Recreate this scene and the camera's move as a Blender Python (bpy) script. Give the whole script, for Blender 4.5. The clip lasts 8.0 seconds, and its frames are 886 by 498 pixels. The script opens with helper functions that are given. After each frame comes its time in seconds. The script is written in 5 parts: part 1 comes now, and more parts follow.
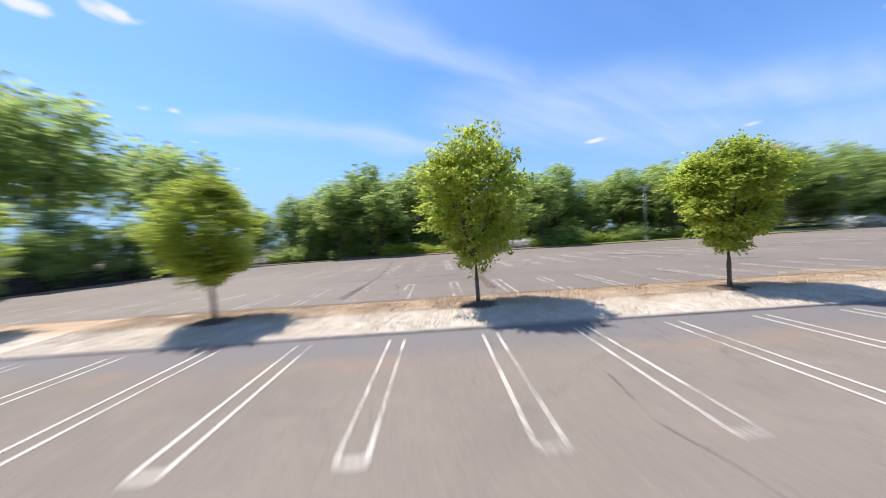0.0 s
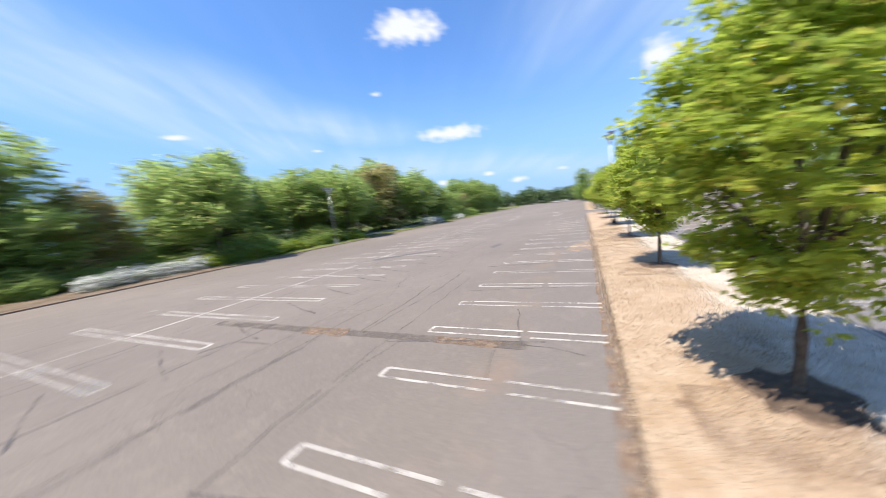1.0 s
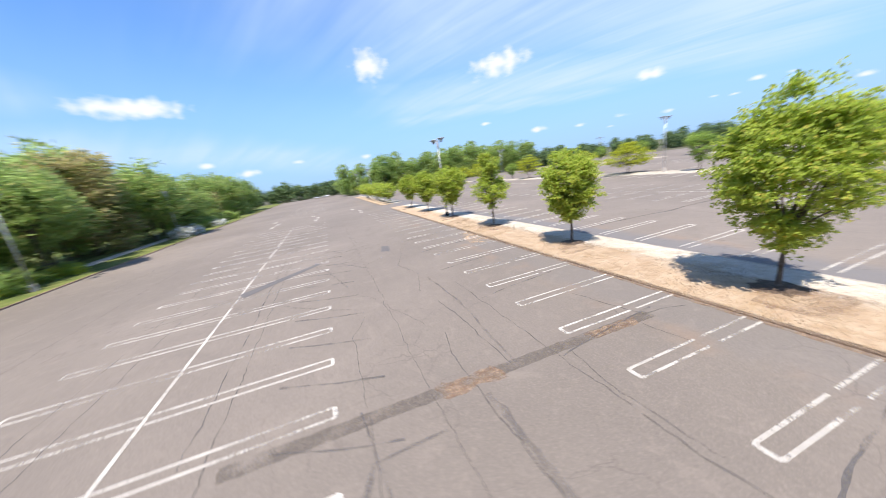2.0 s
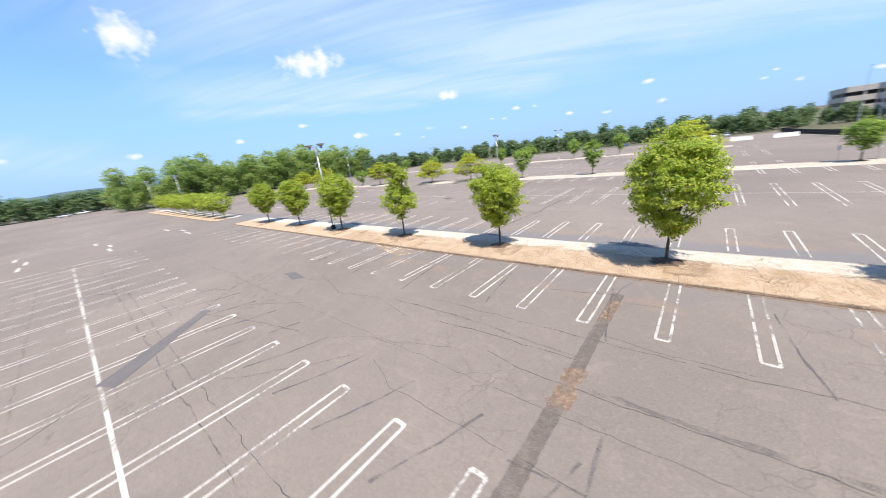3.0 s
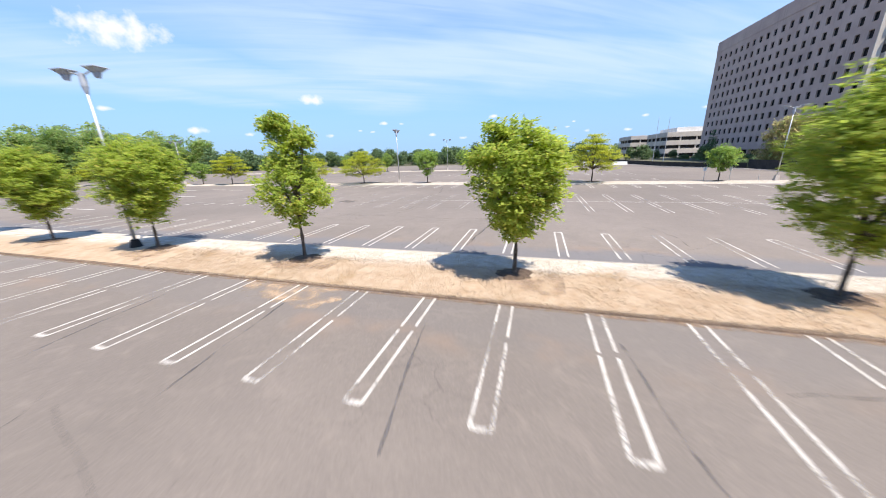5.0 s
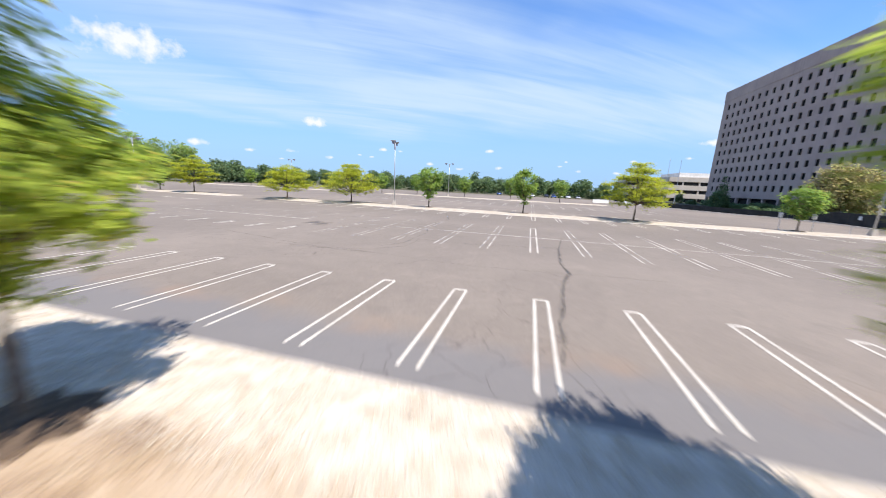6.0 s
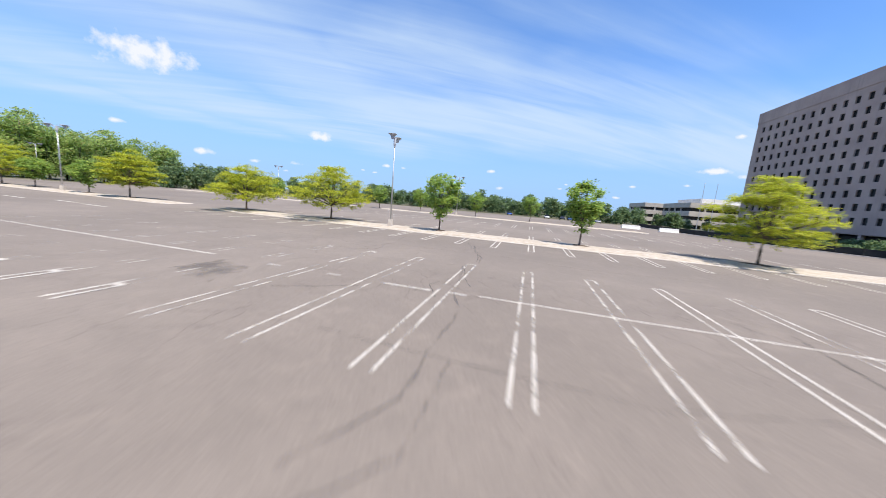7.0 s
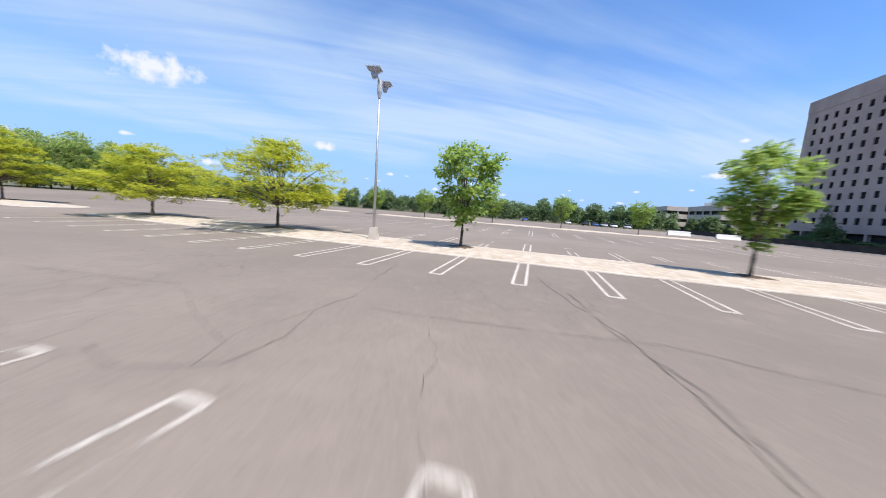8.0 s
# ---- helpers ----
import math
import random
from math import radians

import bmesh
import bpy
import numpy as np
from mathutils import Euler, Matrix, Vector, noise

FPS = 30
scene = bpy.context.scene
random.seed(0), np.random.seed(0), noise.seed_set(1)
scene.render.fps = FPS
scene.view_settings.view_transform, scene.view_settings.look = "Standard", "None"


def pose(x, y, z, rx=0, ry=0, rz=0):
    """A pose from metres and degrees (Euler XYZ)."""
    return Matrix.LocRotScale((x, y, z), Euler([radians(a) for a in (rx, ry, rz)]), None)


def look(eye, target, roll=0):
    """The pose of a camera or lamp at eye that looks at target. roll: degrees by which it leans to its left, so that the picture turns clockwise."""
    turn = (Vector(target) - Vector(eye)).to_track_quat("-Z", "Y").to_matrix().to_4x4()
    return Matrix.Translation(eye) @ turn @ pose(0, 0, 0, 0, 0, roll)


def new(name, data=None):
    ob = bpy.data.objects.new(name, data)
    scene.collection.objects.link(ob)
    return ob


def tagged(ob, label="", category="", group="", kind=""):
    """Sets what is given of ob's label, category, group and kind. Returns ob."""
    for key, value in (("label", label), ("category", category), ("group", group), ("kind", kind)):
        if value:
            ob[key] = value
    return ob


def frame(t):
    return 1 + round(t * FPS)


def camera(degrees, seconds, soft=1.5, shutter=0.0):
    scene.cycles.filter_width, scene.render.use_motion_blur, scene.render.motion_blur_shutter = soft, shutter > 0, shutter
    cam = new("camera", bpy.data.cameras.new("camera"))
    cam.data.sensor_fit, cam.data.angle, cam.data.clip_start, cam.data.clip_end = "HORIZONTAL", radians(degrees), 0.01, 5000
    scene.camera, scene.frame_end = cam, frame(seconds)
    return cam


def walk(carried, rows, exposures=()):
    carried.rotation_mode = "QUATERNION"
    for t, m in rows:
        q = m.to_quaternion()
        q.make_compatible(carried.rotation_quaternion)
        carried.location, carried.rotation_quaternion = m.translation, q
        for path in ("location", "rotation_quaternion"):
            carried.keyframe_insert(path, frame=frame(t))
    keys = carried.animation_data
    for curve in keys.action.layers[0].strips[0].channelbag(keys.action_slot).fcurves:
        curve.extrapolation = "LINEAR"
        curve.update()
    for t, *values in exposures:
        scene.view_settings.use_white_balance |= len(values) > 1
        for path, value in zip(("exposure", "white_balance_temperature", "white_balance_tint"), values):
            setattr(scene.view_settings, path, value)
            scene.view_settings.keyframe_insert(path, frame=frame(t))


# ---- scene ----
PATH = [
    (0, (-3.873, -12.429, 2.946), (-3.836, -10.43, 2.871), -3.5),
    (0.5, (-7.031, -4.556, 3.442), (-6.084, -2.796, 3.369), -3.6),
    (1, (-8.964, 3.051, 3.841), (-7.162, 3.881, 3.595), -6.7),
    (1.5, (-9.311, 9.471, 4.827), (-7.346, 9.521, 4.458), -7.5),
    (2, (-8.309, 14.525, 5.992), (-6.47, 13.903, 5.511), -8.4),
    (2.2, (-7.648, 16.175, 6.39), (-5.914, 15.307, 5.903), -7.4),
    (3.3, (-2.054, 20.117, 7.634), (-0.937, 18.585, 6.996), -7.4),
    (3.5, (-1.096, 19.949, 7.771), (-0.051, 18.383, 7.095), -7.4),
    (4, (1.704, 18.99, 7.192), (2.544, 17.303, 6.523), -6.5),
    (4.2, (2.762, 18.168, 6.812), (3.531, 16.445, 6.149), -6.0),
    (5.3, (8.597, 10.001, 4.462), (9.108, 8.14, 3.938), -0.4),
    (5.5, (9.374, 8.306, 4.247), (9.875, 6.433, 3.756), 0.4),
    (6, (11.895, 2.12, 3.637), (12.401, 0.228, 3.234), 2.6),
    (6.5, (14.52, -4.4, 3.34), (15.03, -6.304, 2.991), 3.9),
    (6.8, (16.346, -8.703, 3.29), (16.859, -10.611, 2.984), 4.6),
    (7.2, (18.557, -14.29, 3.055), (19.067, -16.201, 2.761), 4.8),
    (7.6, (20.734, -20.187, 2.651), (21.253, -22.098, 2.376), 4.4),
    (8, (22.625, -25.527, 2.298), (23.165, -27.436, 2.045), 4.1),
]
cam = camera(109.5, 8.0, soft=0.82, shutter=0.5)
walk(cam, [(t, look(e, g, r)) for t, e, g, r in PATH], [(0.0, 0.745), (1.0, 0.91), (2.0, 0.95), (4.0, 0.94), (5.5, 0.93), (6.4, 0.82), (8.0, 0.78)])

# ---------------------------------------------------------------- light
TO_SUN = Vector((-1.68, 1.13, 4.0)).normalized()
sun = new("sun", bpy.data.lights.new("sun", "SUN"))
sun.data.energy, sun.data.angle, sun.data.color = 4.75, radians(0.53), (1.0, 0.925, 0.832)
sun.matrix_world = look(TO_SUN * 100, (0, 0, 0))


def az(a, e):
    a, e = radians(a), radians(e)
    return Vector((math.cos(e) * math.cos(a), math.cos(e) * math.sin(a), math.sin(e)))


# small fair-weather clouds: bearing, height, half width, half height (degrees)
CLOUDS = [(27, 28.5, 6.5, 3.0), (20.7, 13.0, 7, 1.8), (-11, 17, 3.2, 2.8), (-32, 15, 5.0, 2.4), (-52.6, 8.8, 2.6, 0.95),
          (133.8, 28.4, 3.0, 1.2), (140.2, 26.6, 2.6, 1.0), (131.3, 18.8, 1.5, 0.7), (128.2, 19.1, 1.3, 0.8), (44, 11.9, 1.7, 0.55), (33.2, 20, 1.3, 0.6), (62.5, 13.8, 2.0, 0.5), (108.1, 9.8, 1.1, 0.4),
          (-114.3, 7.1, 2.4, 0.55), (-117.2, 6.4, 1.8, 0.7), (-116.3, 11.5, 1.0, 0.5), (-150, 20, 8, 3), (170, 14, 7, 2.5)]
# smaller ones low over the horizon: bearing, height, half width
PUFFS = [(-37.3, 4.3, 1.8), (-43.7, 3.8, 1.4), (-49.2, 4.1, 1.9), (-48, 2.9, 1.0), (-55.4, 3.6, 1.3), (-59.9, 4.3, 0.8), (-61.9, 4.1, 0.8), (-63.9, 5.4, 1.2),
         (-66.8, 5.3, 1.2), (-29, 6.6, 1.4), (-82.4, 6.0, 1.2), (-84.2, 3.2, 1.5), (-77.2, 2.8, 1.2), (-94.3, 3.8, 0.8), (-97.1, 3.0, 1.3), (-104.7, 4.7, 1.1),
         (-111.6, 5.1, 1.2), (-102.8, 2.9, 0.9), (-95.1, 4.5, 0.6), (-72, 3.4, 1.2), (-20, 5.0, 1.5), (-8, 4.2, 1.8),
         (3, 4.6, 1.8), (10, 3.8, 2.2), (15, 5.4, 1.6), (17, 3.2, 2.6), (23, 4.8, 1.9), (28, 3.6, 2.4), (36, 4.6, 2.0)]


# high veils, on a plane overhead: two ends, half width, density
VEILS = [(1.5, -0.7, 1.0, -2.4, 0.7, 0.72), (1.0, -2.25, -1.4, -2.75, 0.66, 0.95), (2.6, -1.0, 1.4, -2.8, 0.45, 0.75), (3.1, -0.9, 2.3, -2.3, 0.22, 0.6),
         (0.5, 1.75, 1.9, 1.45, 0.34, 0.66), (-0.5, 0.9, 0.75, 1.72, 0.13, 0.55), (-1.25, 1.62, 0.0, 2.2, 0.16, 0.6), (0.55, 1.85, 1.6, 2.05, 0.4, 0.75),
         (2.6, 1.9, 4.6, -0.4, 0.5, 0.6), (2.3, -0.6, 2.6, -1.4, 0.2, 0.3), (0.9, -1.5, -1.1, -2.2, 0.38, 0.72), (0.5, -1.0, -0.7, -1.6, 0.22, 0.36), (-2.4, -0.8, -2.0, 1.0, 0.6, 0.6), (-0.6, -0.2, 0.6, 0.4, 0.3, 0.5)]


def build_sky():
    w = bpy.data.worlds.new("sky")
    scene.world = w
    w.use_nodes = True
    nt = w.node_tree
    nt.nodes.clear()
    N, L = nt.nodes.new, nt.links.new

    def vm(op, a, b=None):
        n = N("ShaderNodeVectorMath"); n.operation = op
        for i, v in enumerate((a, b)):
            if v is None: continue
            if isinstance(v, (tuple, Vector)): n.inputs[i].default_value = v
            else: L(v, n.inputs[i])
        return n.outputs["Value" if op in ("DOT_PRODUCT", "LENGTH") else "Vector"]

    def mm(op, a, b=None, clamp=False):
        n = N("ShaderNodeMath"); n.operation = op; n.use_clamp = clamp
        for i, v in enumerate((a, b)):
            if v is None: continue
            if isinstance(v, (int, float)): n.inputs[i].default_value = v
            else: L(v, n.inputs[i])
        return n.outputs[0]

    out, bg = N("ShaderNodeOutputWorld"), N("ShaderNodeBackground")
    sky = N("ShaderNodeTexSky"); sky.sky_type = "NISHITA"; sky.sun_disc = False
    sky.sun_elevation = math.asin(TO_SUN.z); sky.sun_rotation = math.atan2(TO_SUN.x, TO_SUN.y)
    sky.air_density, sky.dust_density, sky.ozone_density = 1.0, 0.6, 2.0
    d = N("ShaderNodeTexCoord").outputs["Generated"]
    sep = N("ShaderNodeSeparateXYZ"); L(d, sep.inputs[0])
    up = mm("MAXIMUM", sep.outputs["Z"], 0.0)
    # high veil clouds on a plane overhead
    k = mm("ADD", up, 0.16)
    flat = N("ShaderNodeCombineXYZ")
    L(mm("DIVIDE", sep.outputs["X"], k), flat.inputs[0]); L(mm("DIVIDE", sep.outputs["Y"], k), flat.inputs[1])
    # all fibres run one way; the larger veils lie where the wind has drawn them
    wn = N("ShaderNodeTexNoise"); wn.inputs["Scale"].default_value = 0.9; wn.inputs["Detail"].default_value = 4
    L(flat.outputs[0], wn.inputs["Vector"])
    bent = vm("ADD", flat.outputs[0], vm("MULTIPLY", vm("SUBTRACT", wn.outputs["Color"], (0.5, 0.5, 0.5)), (0.8, 0.8, 0.0)))
    band = None
    for ax, ay, bx, by, half, most in VEILS:
        a, b = Vector((ax, ay, 0)), Vector((bx, by, 0))
        u, mid, long = (b - a).normalized(), (a + b) / 2, (b - a).length / 2
        off = vm("SUBTRACT", bent, mid)
        du = mm("MAXIMUM", mm("SUBTRACT", mm("ABSOLUTE", vm("DOT_PRODUCT", off, u)), long), 0.0)
        dv = vm("DOT_PRODUCT", off, Vector((-u.y, u.x, 0)))
        r = mm("DIVIDE", mm("SQRT", mm("ADD", mm("MULTIPLY", du, mm("MULTIPLY", du, 0.5)), mm("MULTIPLY", dv, dv))), half)
        q = mm("MULTIPLY", mm("SUBTRACT", 1.25, r, True), most)
        band = q if band is None else mm("MAXIMUM", band, q)
    trn = N("ShaderNodeMapping"); trn.inputs["Rotation"].default_value[2] = radians(-30)
    L(flat.outputs[0], trn.inputs[0])
    mp = N("ShaderNodeMapping"); mp.inputs["Scale"].default_value = (0.38, 1.5, 1); L(trn.outputs[0], mp.inputs[0])
    veil = N("ShaderNodeTexNoise"); veil.inputs["Scale"].default_value = 1.0; veil.inputs["Detail"].default_value = 7
    veil.inputs["Roughness"].default_value = 0.6; veil.inputs["Distortion"].default_value = 0.5
    L(mp.outputs[0], veil.inputs["Vector"])
    fib = N("ShaderNodeMapping"); fib.inputs["Scale"].default_value = (0.30, 2.8, 1); L(trn.outputs[0], fib.inputs[0])
    fine = N("ShaderNodeTexNoise"); fine.inputs["Scale"].default_value = 2.6; fine.inputs["Detail"].default_value = 5
    fine.inputs["Distortion"].default_value = 0.8; L(fib.outputs[0], fine.inputs["Vector"])
    mr = N("ShaderNodeMapRange"); mr.interpolation_type = "SMOOTHSTEP"
    mr.inputs["From Min"].default_value, mr.inputs["From Max"].default_value = -0.12, 1.30
    mr.inputs["To Max"].default_value = 0.86
    ragged = mm("ADD", mm("MULTIPLY", mm("SUBTRACT", veil.outputs["Fac"], 0.5), 1.25), mm("MULTIPLY", mm("SUBTRACT", fine.outputs["Fac"], 0.5), 0.95))
    L(mm("ADD", mm("ADD", band, 0.02), mm("MULTIPLY", ragged, mm("ADD", mm("MULTIPLY", band, 1.1), 0.22))), mr.inputs["Value"])
    thin = N("ShaderNodeMapRange"); thin.interpolation_type = "SMOOTHSTEP"
    thin.inputs["From Min"].default_value, thin.inputs["From Max"].default_value = 0.03, 0.13
    thin.inputs["To Min"].default_value = 0.6
    L(up, thin.inputs["Value"])
    cover = mm("MULTIPLY", mr.outputs[0], thin.outputs[0])
    # cumulus
    nz = N("ShaderNodeTexNoise"); nz.inputs["Scale"].default_value = 16; nz.inputs["Detail"].default_value = 6
    nz.inputs["Roughness"].default_value = 0.6; L(d, nz.inputs["Vector"])
    nf = N("ShaderNodeTexNoise"); nf.inputs["Scale"].default_value = 55; nf.inputs["Detail"].default_value = 4
    L(d, nf.inputs["Vector"])
    rough = mm("ADD", mm("MULTIPLY", mm("SUBTRACT", nz.outputs["Fac"], 0.5), 1.7), mm("MULTIPLY", mm("SUBTRACT", nf.outputs["Fac"], 0.5), 1.0))
    puff = None
    for a, e, hw, hh in CLOUDS + [(a, e, r, 0.40 * r) for a, e, r in PUFFS]:
        c = az(a, e)
        side = Vector((-math.sin(radians(a)), math.cos(radians(a)), 0))
        upv = c.cross(side)
        off = vm("SUBTRACT", d, c)
        u = mm("DIVIDE", vm("DOT_PRODUCT", off, side), math.tan(radians(hw)))
        v = mm("DIVIDE", vm("DOT_PRODUCT", off, upv), math.tan(radians(hh)))
        r = mm("SQRT", mm("ADD", mm("MULTIPLY", u, u), mm("MULTIPLY", v, v)))
        m = mm("SUBTRACT", 0.85 if hw > 1.95 else 0.58, r)
        puff = m if puff is None else mm("MAXIMUM", puff, m)
    puff = mm("MULTIPLY", mm("ADD", puff, rough), 1.9, True)
    puff = mm("MULTIPLY", puff, 0.9)
    tint = N("ShaderNodeMix"); tint.data_type = "RGBA"; tint.blend_type = "MULTIPLY"; tint.inputs["Factor"].default_value = 1
    L(sky.outputs[0], tint.inputs["A"]); tint.inputs["B"].default_value = SKY_TINT
    low = N("ShaderNodeMapRange"); low.interpolation_type = "SMOOTHSTEP"
    low.inputs["From Min"].default_value, low.inputs["From Max"].default_value = 0.0, 0.42
    low.inputs["To Min"].default_value, low.inputs["To Max"].default_value = 0.85, 0.0
    L(up, low.inputs["Value"])
    m0 = N("ShaderNodeMix"); m0.data_type = "RGBA"
    L(low.outputs[0], m0.inputs["Factor"]); L(tint.outputs["Result"], m0.inputs["A"]); m0.inputs["B"].default_value = HORIZON
    tint = m0
    m1 = N("ShaderNodeMix"); m1.data_type = "RGBA"
    L(cover, m1.inputs["Factor"]); L(tint.outputs["Result"], m1.inputs["A"]); m1.inputs["B"].default_value = VEIL
    m2 = N("ShaderNodeMix"); m2.data_type = "RGBA"
    L(puff, m2.inputs["Factor"]); L(m1.outputs["Result"], m2.inputs["A"]); m2.inputs["B"].default_value = CUMULUS
    L(m2.outputs["Result"], bg.inputs["Color"]); bg.inputs["Strength"].default_value = SKY_STRENGTH
    L(bg.outputs[0], out.inputs["Surface"])


SKY_STRENGTH = 0.10
SKY_TINT, HORIZON, VEIL, CUMULUS = (0.71, 1.02, 1.40, 1), (2.05, 3.25, 5.5, 1), (3.7, 4.6, 5.75, 1), (5.6, 5.65, 5.8, 1)
build_sky()


# ---------------------------------------------------------------- materials
class Mat:
    """A node material; a few short ways to join nodes."""

    def __init__(self, name, rough=0.8, metal=0.0, spec=0.3):
        self.m = bpy.data.materials.new(name)
        self.m.use_nodes = True
        self.t = self.m.node_tree
        self.b = self.t.nodes["Principled BSDF"]
        self.out = self.t.nodes["Material Output"]
        self.b.inputs["Roughness"].default_value = rough
        self.b.inputs["Metallic"].default_value = metal
        self.b.inputs["Specular IOR Level"].default_value = spec

    def n(self, kind, **kw):
        node = self.t.nodes.new(kind)
        for k, v in kw.items():
            node.inputs[k.replace("_", " ")].default_value = v
        return node

    def l(self, a, b):
        self.t.links.new(a, b)

    def coord(self, what="Object", scale=(1, 1, 1)):
        c = self.n("ShaderNodeTexCoord")
        mp = self.n("ShaderNodeMapping", Scale=scale)
        self.l(c.outputs[what], mp.inputs[0])
        return mp.outputs[0]

    def world(self):
        return self.n("ShaderNodeNewGeometry").outputs["Position"]

    def noise(self, vec, scale, detail=4, rough=0.55, dist=0.0):
        t = self.n("ShaderNodeTexNoise", Scale=scale, Detail=detail, Roughness=rough, Distortion=dist)
        self.l(vec, t.inputs["Vector"])
        return t.outputs["Fac"]

    def ramp(self, fac, lo, hi, a=0.0, b=1.0):
        r = self.n("ShaderNodeMapRange")
        r.interpolation_type = "SMOOTHSTEP"
        r.inputs["From Min"].default_value, r.inputs["From Max"].default_value = lo, hi
        r.inputs["To Min"].default_value, r.inputs["To Max"].default_value = a, b
        self.l(fac, r.inputs["Value"])
        return r.outputs[0]

    def mix(self, fac, a, b, how="MIX"):
        x = self.n("ShaderNodeMix")
        x.data_type, x.blend_type = "RGBA", how
        for key, v in (("Factor", fac), ("A", a), ("B", b)):
            if isinstance(v, (int, float)): x.inputs[key].default_value = v
            elif isinstance(v, tuple): x.inputs[key].default_value = (*v, 1)
            else: self.l(v, x.inputs[key])
        return x.outputs["Result"]

    def math(self, op, a, b):
        x = self.n("ShaderNodeMath"); x.operation = op
        for i, v in enumerate((a, b)):
            if isinstance(v, (int, float)): x.inputs[i].default_value = v
            else: self.l(v, x.inputs[i])
        return x.outputs[0]

    def colour(self, c):
        if isinstance(c, tuple): self.b.inputs["Base Color"].default_value = (*c, 1)
        else: self.l(c, self.b.inputs["Base Color"])
        return self

    def bump(self, h, strength=0.3, dist=0.02):
        x = self.n("ShaderNodeBump", Strength=strength, Distance=dist)
        self.l(h, x.inputs["Height"]); self.l(x.outputs[0], self.b.inputs["Normal"])
        return self


def simple(name, a, b, scale=3.0, rough=0.8, metal=0.0, bump=0.2, fine=40.0, spec=0.3):
    """Two tones by coarse and fine grain, with a light relief."""
    m = Mat(name, rough, metal, spec)
    p = m.coord("Object")
    big, small = m.noise(p, scale, 5), m.noise(p, fine, 3)
    c = m.mix(m.ramp(big, 0.3, 0.7), a, b)
    c = m.mix(m.ramp(small, 0.3, 0.7, 0.0, 0.35), c, tuple(x * 0.6 for x in a))
    m.colour(c)
    if bump: m.bump(small, bump, 0.01)
    return m.m


def asphalt_material(name, base, patch=1.0):
    m = Mat(name, 0.85, 0, 0.25)
    p = m.world()
    big, mid, small = m.noise(p, 0.045, 5, 0.6), m.noise(p, 0.35, 5, 0.62, 0.6), m.noise(p, 55, 3, 0.7)
    lo, hi = tuple(v * 0.76 for v in base), tuple(v * 1.14 for v in base)
    c = m.mix(m.ramp(big, 0.3, 0.7), lo, hi)
    c = m.mix(m.ramp(mid, 0.30, 0.75, 0.0, 0.45), c, tuple(v * f for v, f in zip(base, (0.72, 0.72, 0.74))))
    c = m.mix(m.ramp(m.noise(p, 2.6, 4), 0.55, 0.8, 0, 0.35), c, tuple(v * 1.25 for v in base))
    c = m.mix(m.ramp(small, 0.35, 0.7, 0, 0.3), c, tuple(v * 0.55 for v in base))
    c = m.mix(m.ramp(m.noise(p, 16, 4, 0.75), 0.45, 0.68, 0, 0.35), c, tuple(v * 1.35 for v in base))
    c = m.mix(m.ramp(m.noise(p, 11, 4, 0.75, 0.4), 0.52, 0.70, 0, 0.4), c, tuple(v * 0.55 for v in base))
    c = m.mix(m.ramp(m.noise(p, 7.0, 5, 0.7), 0.42, 0.72, 0, 0.30), c, tuple(v * 0.62 for v in base))
    c = m.mix(m.ramp(m.noise(p, 0.9, 6, 0.65, 1.5), 0.52, 0.66, 0, 0.22), c, tuple(v * f for v, f in zip(base, (1.25, 1.22, 1.2))))
    c = m.mix(m.ramp(m.noise(p, 0.16, 6, 0.7, 2.0), 0.55, 0.66, 0, 0.40), c, tuple(v * f for v, f in zip(base, (0.74, 0.75, 0.76))))
    sep = m.n("ShaderNodeSeparateXYZ"); m.l(p, sep.inputs[0])
    if patch == 1.0:
        away = m.math("ABSOLUTE", m.math("SUBTRACT", sep.outputs["Y"], 0.15), 0)
        away = m.math("ADD", away, m.math("MULTIPLY", m.math("SUBTRACT", mid, 0.5), 2.0))
        near = m.math("MULTIPLY", m.ramp(away, 4.0, 5.4, 0.7, 0.0), m.ramp(sep.outputs["Y"], -0.5, 0.5, 1.0, 0.22))
        c = m.mix(near, c, (0.135, 0.132, 0.138))
        rust = m.math("MULTIPLY", m.ramp(away, 3.9, 4.8, 0, 1), m.ramp(away, 4.8, 5.9, 0.4, 0))
        c = m.mix(m.math("MULTIPLY", rust, m.ramp(m.noise(p, 0.5, 4), 0.45, 0.7)), c, (0.24, 0.16, 0.11))
    # hairline alligator cracks where the surface has failed
    wob = m.n("ShaderNodeVectorMath"); wob.operation = "ADD"
    nv = m.n("ShaderNodeTexNoise", Scale=0.9, Detail=4)
    m.l(p, nv.inputs["Vector"]); m.l(p, wob.inputs[0]); m.l(nv.outputs["Color"], wob.inputs[1])
    v = m.n("ShaderNodeTexVoronoi", Scale=0.8); v.feature = "DISTANCE_TO_EDGE"
    m.l(wob.outputs[0], v.inputs["Vector"])
    line = m.ramp(v.outputs["Distance"], 0.0, 0.022, 1, 0)
    where = m.ramp(m.noise(p, 0.11, 3), 0.50, 0.64)
    if patch == 1.0:
        aisle = m.ramp(m.math("ABSOLUTE", m.math("SUBTRACT", sep.outputs["Y"], 11.4), 0), 0.8, 3.0, 0.7, 0.0)
        where = m.math("MAXIMUM", where, m.math("MULTIPLY", aisle, m.ramp(m.noise(p, 0.3, 3), 0.45, 0.62)))
